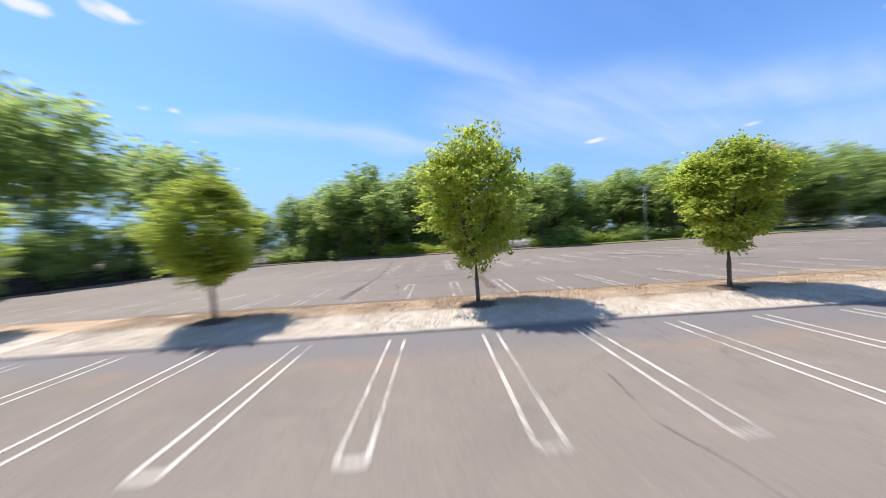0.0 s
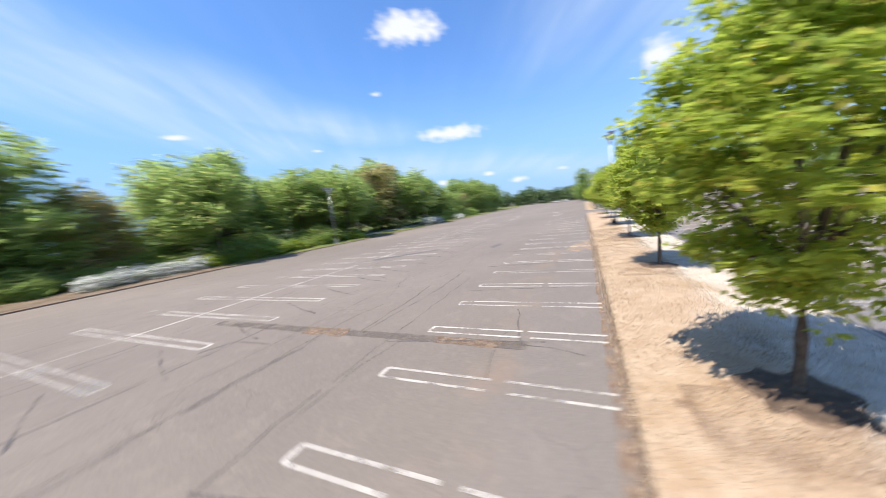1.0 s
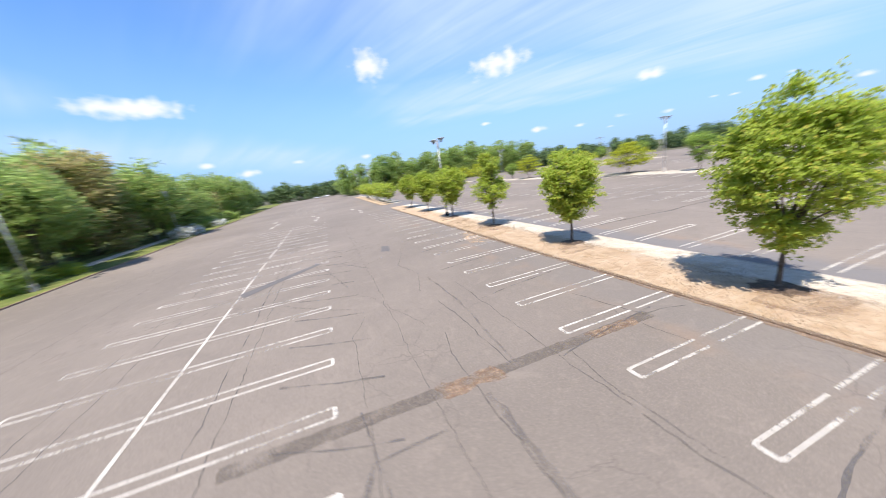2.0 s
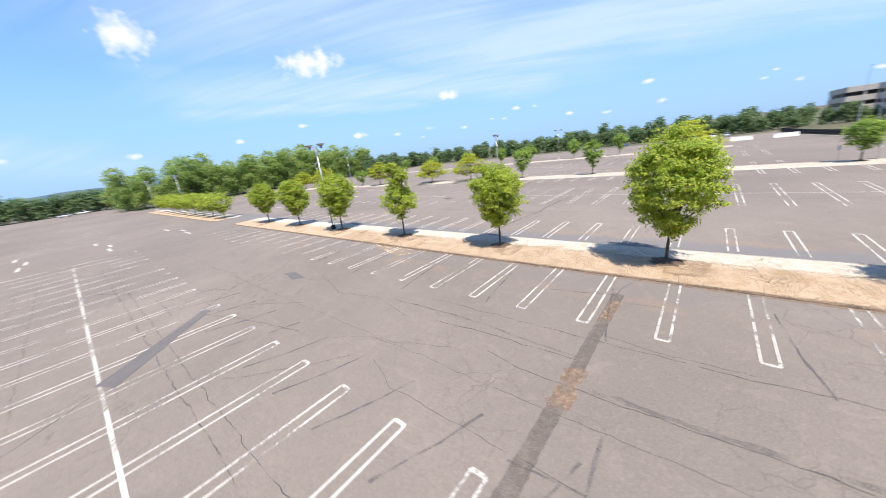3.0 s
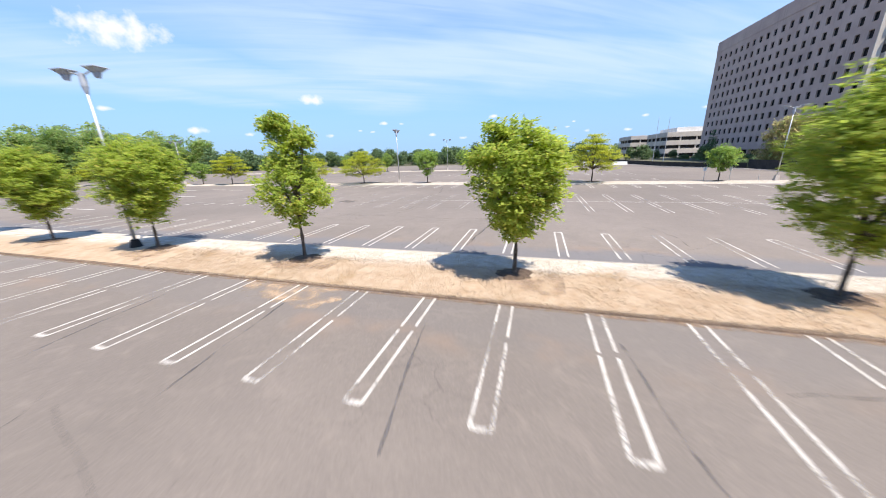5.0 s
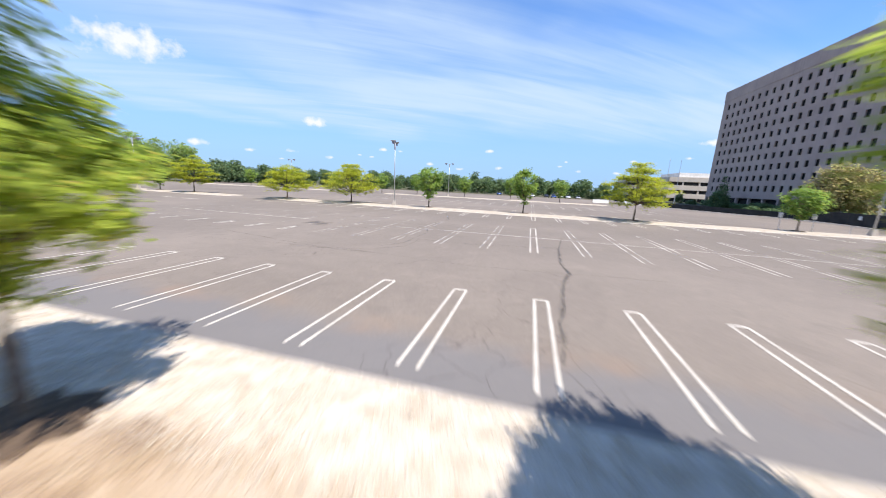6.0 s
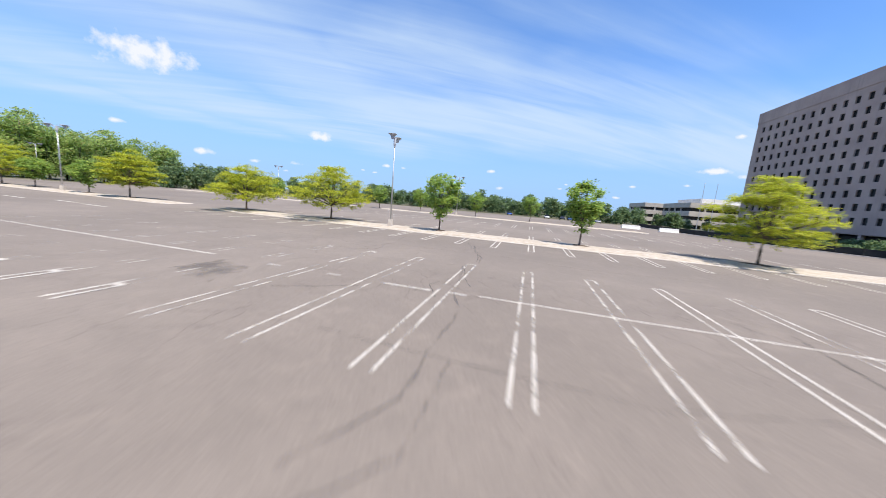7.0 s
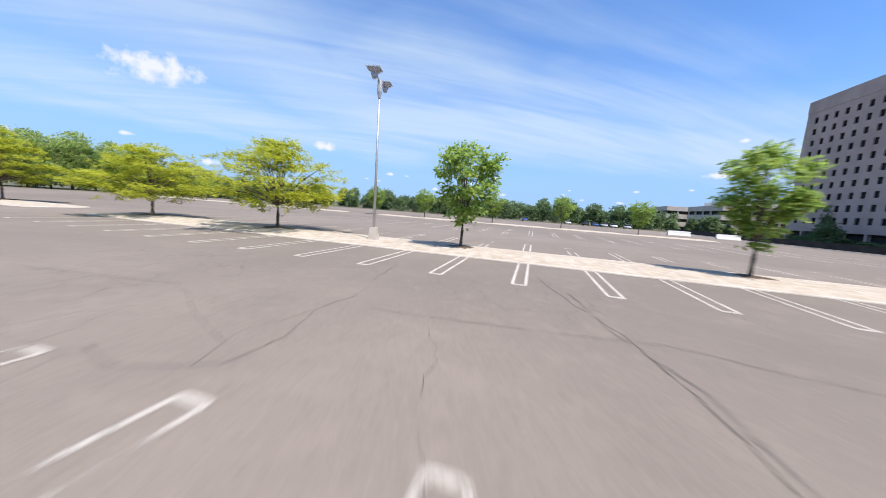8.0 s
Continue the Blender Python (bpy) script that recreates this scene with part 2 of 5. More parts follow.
    c = m.mix(m.math("MULTIPLY", m.math("MULTIPLY", line, where), 0.36 * patch), c, (0.045, 0.033, 0.032))
    m.colour(c).bump(small, 0.35, 0.006)
    return m.m


def paint_material(name, lo, hi, most, scale=0.33):
    """Traffic paint, chipped and worn through in places."""
    m = Mat(name, 0.7, 0, 0.3)
    p = m.world()
    c = m.mix(m.ramp(m.noise(p, 1.3, 4), 0.3, 0.7), (0.43, 0.395, 0.35), (0.56, 0.52, 0.465))
    m.colour(m.mix(m.ramp(m.noise(p, 30, 3), 0.4, 0.75, 0, 0.4), c, (0.37, 0.34, 0.305)))
    keep = m.math("ADD", m.math("MULTIPLY", m.noise(p, scale, 2), 0.9), m.math("MULTIPLY", m.noise(p, 9, 5, 0.7), 0.55))
    keep = m.ramp(keep, lo, hi, 0.0, most)
    tr, mixer = m.n("ShaderNodeBsdfTransparent"), m.n("ShaderNodeMixShader")
    m.l(keep, mixer.inputs[0]); m.l(tr.outputs[0], mixer.inputs[1]); m.l(m.b.outputs[0], mixer.inputs[2])
    m.l(mixer.outputs[0], m.out.inputs["Surface"])
    return m.m


def strip_material(name, pale_from, pale_to, tone=1.0):
    """Dry straw turf, bleached pale on one side, with bare brown spots."""
    m = Mat(name, 0.95, 0, 0.1)
    p = m.world()
    sep = m.n("ShaderNodeSeparateXYZ"); m.l(p, sep.inputs[0])
    n1, n2, n3 = m.noise(p, 0.35, 5, 0.6), m.noise(p, 2.2, 5, 0.65), m.noise(p, 28, 4, 0.7)
    straw = m.mix(m.ramp(n2, 0.3, 0.7), (0.33, 0.235, 0.155), (0.41, 0.315, 0.225))
    straw = m.mix(m.ramp(n1, 0.54, 0.70, 0, 0.65), straw, (0.24, 0.155, 0.075))
    pale = m.mix(m.ramp(n2, 0.3, 0.75), tuple(v * tone for v in (0.62, 0.56, 0.49)), tuple(v * tone for v in (0.43, 0.365, 0.29)))
    edge = m.math("ADD", sep.outputs["Y"], m.math("MULTIPLY", m.math("SUBTRACT", n1, 0.5), 3.2))
    edge = m.math("ADD", edge, m.math("MULTIPLY", m.math("SUBTRACT", n2, 0.5), 1.2))
    pale = m.mix(m.ramp(m.noise(p, 3.2, 6, 0.75), 0.47, 0.66, 0, 0.55), pale, (0.38, 0.30, 0.215))
    c = m.mix(m.ramp(edge, pale_from, pale_to), pale, straw)
    c = m.mix(m.ramp(n3, 0.38, 0.78, 0.0, 0.22), c, (0.26, 0.18, 0.11))
    m.colour(c).bump(n3, 0.5, 0.02)
    return m.m


def leaf_material(name, dark, light, warm, amount=0.12, thin=0.38):
    m = Mat(name, 0.55, 0, 0.25)
    r = m.n("ShaderNodeNewGeometry").outputs["Random Per Island"]
    c = m.mix(r, dark, light)
    c = m.mix(m.ramp(m.noise(m.world(), 0.55, 3), 0.42, 0.70, 0, 0.75), c, light)
    pick = m.ramp(m.math("FRACT", m.math("MULTIPLY", r, 37.0), 0), 1.0 - amount, 1.0 - amount + 0.02)
    c = m.mix(pick, c, warm)
    m.colour(c)
    tl, mixer = m.n("ShaderNodeBsdfTranslucent"), m.n("ShaderNodeMixShader")
    m.l(c, tl.inputs["Color"])
    mixer.inputs[0].default_value = thin
    m.l(m.b.outputs[0], mixer.inputs[1]); m.l(tl.outputs[0], mixer.inputs[2]); m.l(mixer.outputs[0], m.out.inputs["Surface"])
    return m.m


def facade_material():
    m = Mat("precast_concrete", 0.85, 0, 0.2)
    p = m.coord("Object")
    c = m.mix(m.ramp(m.noise(p, 0.15, 5), 0.3, 0.7), (0.45, 0.332, 0.29), (0.55, 0.415, 0.362))
    streak = m.noise(m.coord("Object", (1.4, 1.4, 0.06)), 1.0, 5, 0.6)
    c = m.mix(m.ramp(streak, 0.5, 0.75, 0, 0.4), c, (0.29, 0.245, 0.22))
    fine = m.noise(p, 9, 4)
    m.colour(m.mix(m.ramp(fine, 0.4, 0.7, 0, 0.2), c, (0.33, 0.275, 0.245))).bump(fine, 0.2, 0.02)
    return m.m


def glass_material(name, tone):
    m = Mat(name, 0.08, 0, 0.5)
    m.colour(tone)
    return m.m


ASPHALT = asphalt_material("old_asphalt", (0.191, 0.161, 0.137))
PATCH = asphalt_material("patch_asphalt", (0.125, 0.115, 0.112), 0.2)
def thin_material(name, a, b, lo, hi, scale=2.5, most=1.0):
    """A thin layer worn through in places, so that the asphalt shows."""
    m = Mat(name, 0.9, 0, 0.15)
    p = m.world()
    m.colour(m.mix(m.ramp(m.noise(p, 6, 4), 0.3, 0.7), a, b))
    keep = m.math("ADD", m.math("MULTIPLY", m.noise(p, scale, 4), 0.6), m.math("MULTIPLY", m.noise(p, 22, 4, 0.7), 0.4))
    keep = m.ramp(keep, lo, hi, 0.0, most)
    tr, mixer = m.n("ShaderNodeBsdfTransparent"), m.n("ShaderNodeMixShader")
    m.l(keep, mixer.inputs[0]); m.l(tr.outputs[0], mixer.inputs[1]); m.l(m.b.outputs[0], mixer.inputs[2])
    m.l(mixer.outputs[0], m.out.inputs["Surface"])
    return m.m


TAR = thin_material("crack_filler", (0.062, 0.057, 0.054), (0.105, 0.097, 0.09), 0.38, 0.54, 1.2, 0.85)
STAIN = thin_material("faded_sealant", (0.095, 0.088, 0.088), (0.13, 0.12, 0.118), 0.38, 0.62, 1.0, 0.75)
FAINT = thin_material("old_sealed_crack", (0.118, 0.106, 0.10), (0.145, 0.13, 0.122), 0.40, 0.64, 1.0, 0.5)
TRENCH = thin_material("trench_fill", (0.115, 0.097, 0.085), (0.155, 0.13, 0.11), 0.36, 0.58, 1.0, 0.75)
DEBRIS = thin_material("rust_debris", (0.19, 0.115, 0.075), (0.31, 0.225, 0.16), 0.34, 0.56, 2.0, 0.62)
SPILL = thin_material("straw_spill", (0.40, 0.27, 0.17), (0.48, 0.36, 0.25), 0.42, 0.64, 1.2, 0.8)
SOIL = thin_material("bare_earth", (0.20, 0.125, 0.085), (0.30, 0.205, 0.14), 0.42, 0.66, 0.9, 0.75)
GHOST = thin_material("grey_cover_paint", (0.27, 0.25, 0.235), (0.33, 0.31, 0.29), 0.30, 0.60, 1.0, 0.5)
PAINT = paint_material("white_paint", 0.52, 0.77, 0.88)
PAINT_WORN = paint_material("worn_white_paint", 0.62, 0.78, 0.66, 0.75)
PAINT_HALF = paint_material("half_worn_white_paint", 0.58, 0.78, 0.72, 0.9)
PAINT_FRESH = paint_material("kept_white_paint", 0.36, 0.62, 0.92)
PAINT_DIM = paint_material("dim_white_paint", 0.48, 0.72, 0.55)
CONCRETE = simple("kerb_concrete", (0.40, 0.35, 0.30), (0.52, 0.47, 0.42), 0.8, 0.9, 0, 0.4, 25)
BROWN_KERB = simple("stained_kerb", (0.19, 0.125, 0.085), (0.30, 0.21, 0.15), 1.4, 0.95, 0, 0.6, 18)
def kerb_material():
    """Brown-stained kerb, clean pale concrete along the bleached side."""
    m = Mat("strip_kerb", 0.92, 0, 0.2)
    p = m.world()
    sep = m.n("ShaderNodeSeparateXYZ"); m.l(p, sep.inputs[0])
    brown = m.mix(m.ramp(m.noise(p, 1.4, 5), 0.3, 0.7), (0.10, 0.068, 0.05), (0.19, 0.13, 0.09))
    pale = m.mix(m.ramp(m.noise(p, 1.1, 5), 0.3, 0.7), (0.27, 0.24, 0.21), (0.38, 0.345, 0.31))
    c = m.mix(m.ramp(sep.outputs["Y"], -1.5, 0.5), pale, brown)
    fine = m.noise(p, 20, 4)
    m.colour(m.mix(m.ramp(fine, 0.4, 0.7, 0, 0.35), c, (0.17, 0.14, 0.11))).bump(fine, 0.6, 0.01)
    return m.m


STRIP_KERB = kerb_material()
STRIP = strip_material("dry_turf", -1.2, 0.4, 0.88)
STRIP_PALE = strip_material("bleached_turf", 40.0, 60.0, 0.70)
STRAW = simple("straw", (0.34, 0.255, 0.17), (0.48, 0.385, 0.285), 0.9, 0.9, 0, 0)
MULCH = simple("dark_mulch", (0.06, 0.04, 0.028), (0.115, 0.08, 0.055), 5, 0.95, 0, 0.8, 30)
LAND = simple("dull_land", (0.075, 0.075, 0.042), (0.12, 0.112, 0.07), 0.12, 0.95, 0, 0.5, 6)
def verge_material():
    """Mown grass, giving way to a brown leaf-litter bed."""
    m = Mat("verge_ground", 0.95, 0, 0.15)
    p = m.world()
    sep = m.n("ShaderNodeSeparateXYZ"); m.l(p, sep.inputs[0])
    g = m.mix(m.ramp(m.noise(p, 0.4, 5), 0.3, 0.7), (0.085, 0.115, 0.028), (0.17, 0.18, 0.055))
    d = m.mix(m.ramp(m.noise(p, 0.9, 5), 0.3, 0.7), (0.11, 0.08, 0.058), (0.20, 0.15, 0.11))
    edge = m.math("ADD", sep.outputs["X"], m.math("MULTIPLY", m.math("SUBTRACT", m.noise(p, 0.25, 4), 0.5), 14.0))
    fine = m.noise(p, 9, 4, 0.7)
    c = m.mix(m.ramp(edge, 14.0, 19.0), d, g)
    m.colour(m.mix(m.ramp(fine, 0.4, 0.7, 0, 0.4), c, (0.07, 0.06, 0.03))).bump(fine, 0.7, 0.03)
    return m.m


VERGE = verge_material()
BARK = simple("bark", (0.10, 0.075, 0.055), (0.19, 0.155, 0.125), 6, 0.95, 0, 0.7, 30)
STEEL = simple("galvanised_steel", (0.42, 0.43, 0.44), (0.55, 0.56, 0.57), 2, 0.45, 0.6, 0.05)
HEAD = simple("lamp_housing", (0.33, 0.35, 0.40), (0.43, 0.45, 0.50), 2, 0.5, 0.0, 0.05)
WHITE = simple("white_panel", (0.62, 0.61, 0.58), (0.74, 0.73, 0.70), 0.6, 0.7, 0, 0.1, 14)
FACADE = facade_material()
PALE_BAND = simple("pale_concrete_band", (0.48, 0.42, 0.36), (0.57, 0.51, 0.44), 0.3, 0.85, 0, 0.1, 8)
GLASS = glass_material("dark_glass", (0.018, 0.019, 0.022))
# black fence screen; also painted-in shade for recesses and open storeys
DARK = simple("dark_screen_and_shade", (0.025, 0.024, 0.024), (0.05, 0.047, 0.045), 0.6, 0.9, 0, 0.3, 12)
FRAME = simple("bronze_frame", (0.05, 0.042, 0.036), (0.08, 0.07, 0.06), 2, 0.5, 0.5, 0)
LEAF_A = leaf_material("zelkova_leaf", (0.27, 0.365, 0.058), (0.48, 0.56, 0.095), (0.55, 0.50, 0.10), 0.10, 0.68)
LEAF_G = leaf_material("young_tree_leaf", (0.15, 0.26, 0.06), (0.34, 0.46, 0.10), (0.42, 0.46, 0.09), 0.08, 0.6)
LEAF_Y = leaf_material("locust_leaf", (0.33, 0.375, 0.035), (0.55, 0.565, 0.065), (0.26, 0.33, 0.045), 0.14, 0.55)
LEAF_W = leaf_material("woodland_leaf", (0.255, 0.37, 0.115), (0.375, 0.475, 0.155), (0.44, 0.42, 0.165), 0.12, 0.74)
LEAF_R = leaf_material("russet_leaf", (0.34, 0.30, 0.13), (0.47, 0.40, 0.20), (0.33, 0.37, 0.13), 0.25, 0.7)
LEAF_D = leaf_material("dark_leaf", (0.19, 0.29, 0.095), (0.34, 0.45, 0.14), (0.34, 0.38, 0.13), 0.1, 0.72)
LEAF_F = leaf_material("distant_leaf", (0.075, 0.135, 0.065), (0.18, 0.26, 0.11), (0.20, 0.23, 0.08), 0.1, 0.4)
BLOSSOM = leaf_material("white_blossom", (0.55, 0.56, 0.52), (0.75, 0.75, 0.72), (0.13, 0.18, 0.05), 0.25, 0.2)
# blue of the distance haze is mixed into the hill's own green
HILL = simple("hazy_wooded_hill", (0.055, 0.095, 0.11), (0.08, 0.12, 0.13), 0.02, 1, 0, 0, 0.3)


# ---------------------------------------------------------------- mesh helpers
def mesh_np(name, V, F, material):
    """A mesh from arrays of corners and equal-sided faces."""
    V, F = np.asarray(V, dtype=np.float32), np.asarray(F, dtype=np.int32)
    me = bpy.data.meshes.new(name)
    k = F.shape[1]
    me.vertices.add(len(V)); me.vertices.foreach_set("co", V.ravel())
    me.loops.add(F.size); me.loops.foreach_set("vertex_index", F.ravel())
    me.polygons.add(len(F)); me.polygons.foreach_set("loop_start", np.arange(0, F.size, k, dtype=np.int32))
    me.update(calc_edges=True)
    me.materials.append(material)
    return me


def mesh_bm(name, bm, material, smooth=False):
    me = bpy.data.meshes.new(name)
    bmesh.ops.recalc_face_normals(bm, faces=bm.faces)
    bm.to_mesh(me); bm.free()
    me.materials.append(material)
    if smooth:
        for f in me.polygons: f.use_smooth = True
    return me


def part(name, data, parent, label="", m=None):
    ob = new(name, data)
    ob.parent = parent
    if m is not None: ob.matrix_basis = m
    return tagged(ob, label) if label else ob


def box(bm, x0, x1, y0, y1, z0, z1, bevel=0.0):
    r = bmesh.ops.create_cube(bm, size=1)
    for v in r["verts"]:
        v.co = Vector(((x0 + x1) / 2 + v.co.x * (x1 - x0), (y0 + y1) / 2 + v.co.y * (y1 - y0), (z0 + z1) / 2 + v.co.z * (z1 - z0)))
    if bevel:
        es = list({e for v in r["verts"] for e in v.link_edges})
        bmesh.ops.bevel(bm, geom=es, offset=bevel, segments=2, affect="EDGES", profile=0.6)


def box_mesh(name, material, *dims, bevel=0.0):
    bm = bmesh.new(); box(bm, *dims, bevel=bevel)
    return mesh_bm(name, bm, material)


def frustum(bm, p0, p1, r0, r1, sides=10, square=False):
    """A tapered bar from p0 to p1."""
    p0, p1 = Vector(p0), Vector(p1)
    q = (p1 - p0).to_track_quat("Z", "Y")
    a = [[], []]
    for i, (p, r) in enumerate(((p0, r0), (p1, r1))):
        for k in range(sides):
            t = 2 * math.pi * (k + 0.5) / sides
            a[i].append(bm.verts.new(p + q @ Vector((r * math.cos(t), r * math.sin(t), 0))))
    for k in range(sides):
        j = (k + 1) % sides
        bm.faces.new((a[0][k], a[0][j], a[1][j], a[1][k]))
    bm.faces.new(a[0][::-1]); bm.faces.new(a[1])


def tube(bm, pts, radii, sides=8):
    rings = []
    for i, (p, r) in enumerate(zip(pts, radii)):
        p = Vector(p)
        d = Vector(pts[min(i + 1, len(pts) - 1)]) - Vector(pts[max(i - 1, 0)])
        q = d.to_track_quat("Z", "Y")
        rings.append([bm.verts.new(p + q @ Vector((r * math.cos(6.2832 * k / sides), r * math.sin(6.2832 * k / sides), 0))) for k in range(sides)])
    for a, b in zip(rings, rings[1:]):
        for k in range(sides):
            j = (k + 1) % sides
            bm.faces.new((a[k], a[j], b[j], b[k]))
    bm.faces.new(rings[-1])


def ribbon(pts, widths, z):
    """A flat strip along a line, as arrays."""
    V, F = [], []
    n = len(pts)
    for i, (x, y) in enumerate(pts):
        dx, dy = pts[min(i + 1, n - 1)][0] - pts[max(i - 1, 0)][0], pts[min(i + 1, n - 1)][1] - pts[max(i - 1, 0)][1]
        l = math.hypot(dx, dy) or 1
        w = widths[i] / 2
        V += [(x - dy / l * w, y + dx / l * w, z), (x + dy / l * w, y - dx / l * w, z)]
        if i: F.append((2 * i - 2, 2 * i - 1, 2 * i + 1, 2 * i))
    return V, F


# ---------------------------------------------------------------- trees
def leaves(rng, tips, out, per, spread, length, width, flat=0.6, hug=0.0, three=False):
    """Sprays of leaves round the branch tips. hug: how far the blades face out of the crown; three: narrow three-cornered leaves."""
    base = np.repeat(tips, per, 0)
    o = np.repeat(out, per, 0)
    base = base + rng.normal(0, spread, base.shape) * np.array((1, 1, 0.6)) + o * rng.uniform(-0.5, 1.0, (len(base), 1)) * spread
    d = o * 0.6 * (1 - hug) + rng.normal(0, 0.7, base.shape) * np.array((1, 1, 0.45))
    d[:, 2] -= 0.12 + 0.3 * hug
    d /= np.linalg.norm(d, axis=1, keepdims=True) + 1e-6
    upish = rng.normal(0, 1 - flat, base.shape) + np.array((0, 0, 1.0)) * flat * (1 - 0.5 * hug) + o * hug
    s = np.cross(d, upish)
    s /= np.linalg.norm(s, axis=1, keepdims=True) + 1e-6
    k = rng.uniform(0.65, 1.25, (len(base), 1))
    L, W = d * length * k, s * width * 0.5 * k
    if three:
        V = np.stack([base + W * 1.2, base + L * 1.1, base - W * 1.2], 1).reshape(-1, 3)
        return V, np.arange(len(V)).reshape(-1, 3)
    V = np.stack([base, base + L * 0.45 + W, base + L, base + L * 0.45 - W], 1).reshape(-1, 3)
    return V, np.arange(len(V)).reshape(-1, 4)


def crown_points(rng, lobes, n, seed, thick=0.22, rough=0.22, gap=-0.30, freq=0.9):
    """Branch tips near the skin of a union of rounded lobes, uneven and with gaps."""
    areas = np.array([(a * b + b * c + a * c) for *_, a, b, c in lobes])
    tips, out = [], []
    pick = rng.choice(len(lobes), n * 3, p=areas / areas.sum())
    dirs = rng.normal(0, 1, (n * 3, 3)); dirs /= np.linalg.norm(dirs, axis=1, keepdims=True)
    rad = 1 - np.abs(rng.normal(0, thick, n * 3))
    for i, d, r in zip(pick, dirs, rad):
        cx, cy, cz, a, b, c = lobes[i]
        q = noise.noise(Vector(d) * 2.3 + Vector((seed, i * 3.1, 0)))
        r *= 1 + rough * q
        if rng.random() < 0.07 and d[2] > -0.3: r *= rng.uniform(1.08, 1.28)
        p = (cx + d[0] * a * r, cy + d[1] * b * r, cz + d[2] * c * r)
        if noise.noise(Vector(p) * freq + Vector((seed * 1.7, 0, 0))) < gap: continue
        deep = False
        for j, (x, y, z, e, f, g) in enumerate(lobes):
            if j != i and ((p[0] - x) / e) ** 2 + ((p[1] - y) / f) ** 2 + ((p[2] - z) / g) ** 2 < 0.3: deep = True
        if deep: continue
        tips.append(p); out.append((d[0], d[1], d[2] * 0.8))
        if len(tips) >= n: break
    return np.array(tips), np.array(out)


def spray_crown(rng, low, h, w, prof, clumps, tips, seed, flat=0.10, size=(0.085, 0.15), sub=(), tiers=0):
    """Foliage in flattish sprays set round a crown of the given outline; gives tips, directions and spray centres."""
    pts, out, cores = [], [], []
    fs, rs = zip(*prof)
    spots = []
    while len(spots) < clumps:
        f = rng.uniform(0, 1)
        p = float(np.interp(f, fs, rs))
        if rng.random() > p: continue
        if tiers: f = min(1.0, max(0.0, (round(f * tiers) + rng.normal(0, 0.1)) / tiers))
        t = len(spots) * 2.39996 + rng.uniform(-0.5, 0.5)
        s = w * rng.uniform(*size)
        lump = 1 + 0.32 * noise.noise(Vector((math.cos(t) * 1.1, math.sin(t) * 1.1, f * 3.0 + seed)))
        r = max(0.02, p * w * 0.5 * lump - s * 0.7) * math.sqrt(rng.uniform(0.34, 1.0))
        spots.append((math.cos(t) * r, math.sin(t) * r, low + f * (h - low), s))
    for dx, dy, dz, r in sub:
        for k in range(7):
            t = rng.uniform(0, 6.283)
            q = r * rng.uniform(0.2, 0.85)
            spots.append((dx + math.cos(t) * q, dy + math.sin(t) * q, dz + rng.uniform(-0.6, 0.6) * r, w * rng.uniform(0.07, 0.11)))
    for cx, cy, cz, s in spots:
        cores.append((cx, cy, cz - 0.05, s, s, s * 0.6))
        d = math.hypot(cx, cy) + 1e-3
        ox, oy = cx / d, cy / d
        lift = rng.uniform(-0.1, 0.4)
        for _ in range(tips):
            a, q = rng.uniform(0, 6.283), s * math.sqrt(rng.uniform(0, 1)) * rng.uniform(0.8, 1.2)
            px, py = math.cos(a) * q * 0.9, math.sin(a) * q * 0.9
            along = px * ox + py * oy
            pts.append((cx + px + 0.25 * along * ox, cy + py + 0.25 * along * oy, cz + lift * along - 0.30 * q * q / s + rng.normal(0, flat * s * 3)))
            out.append((ox * 0.7 + math.cos(a) * 0.6, oy * 0.7 + math.sin(a) * 0.6, 0.12))
    return np.array(pts), np.array(out), cores


def spray_tree(kind, seed, low, h, w, prof, clumps, tips, per, spread, length, width, leaf, h0, r0, flat=0.10, size=(0.085, 0.15), sub=(), count=14, tiers=0, hug=0.3, three=False):
    rng = np.random.default_rng(seed)
    t, o, cores = spray_crown(rng, low, h, w, prof, clumps, tips, seed, flat, size, sub, tiers)
    bm = bmesh.new()
    order = [cores[i] for i in rng.permutation(len(cores))]
    limbs(bm, rng, h0, r0, order, (0, 0), count)
    V, F = leaves(rng, t, o, per, spread, length, width, 0.72, hug, three)
    return mesh_bm(kind + "_trunk", bm, BARK, True), mesh_np(kind + "_crown", V, F, leaf)


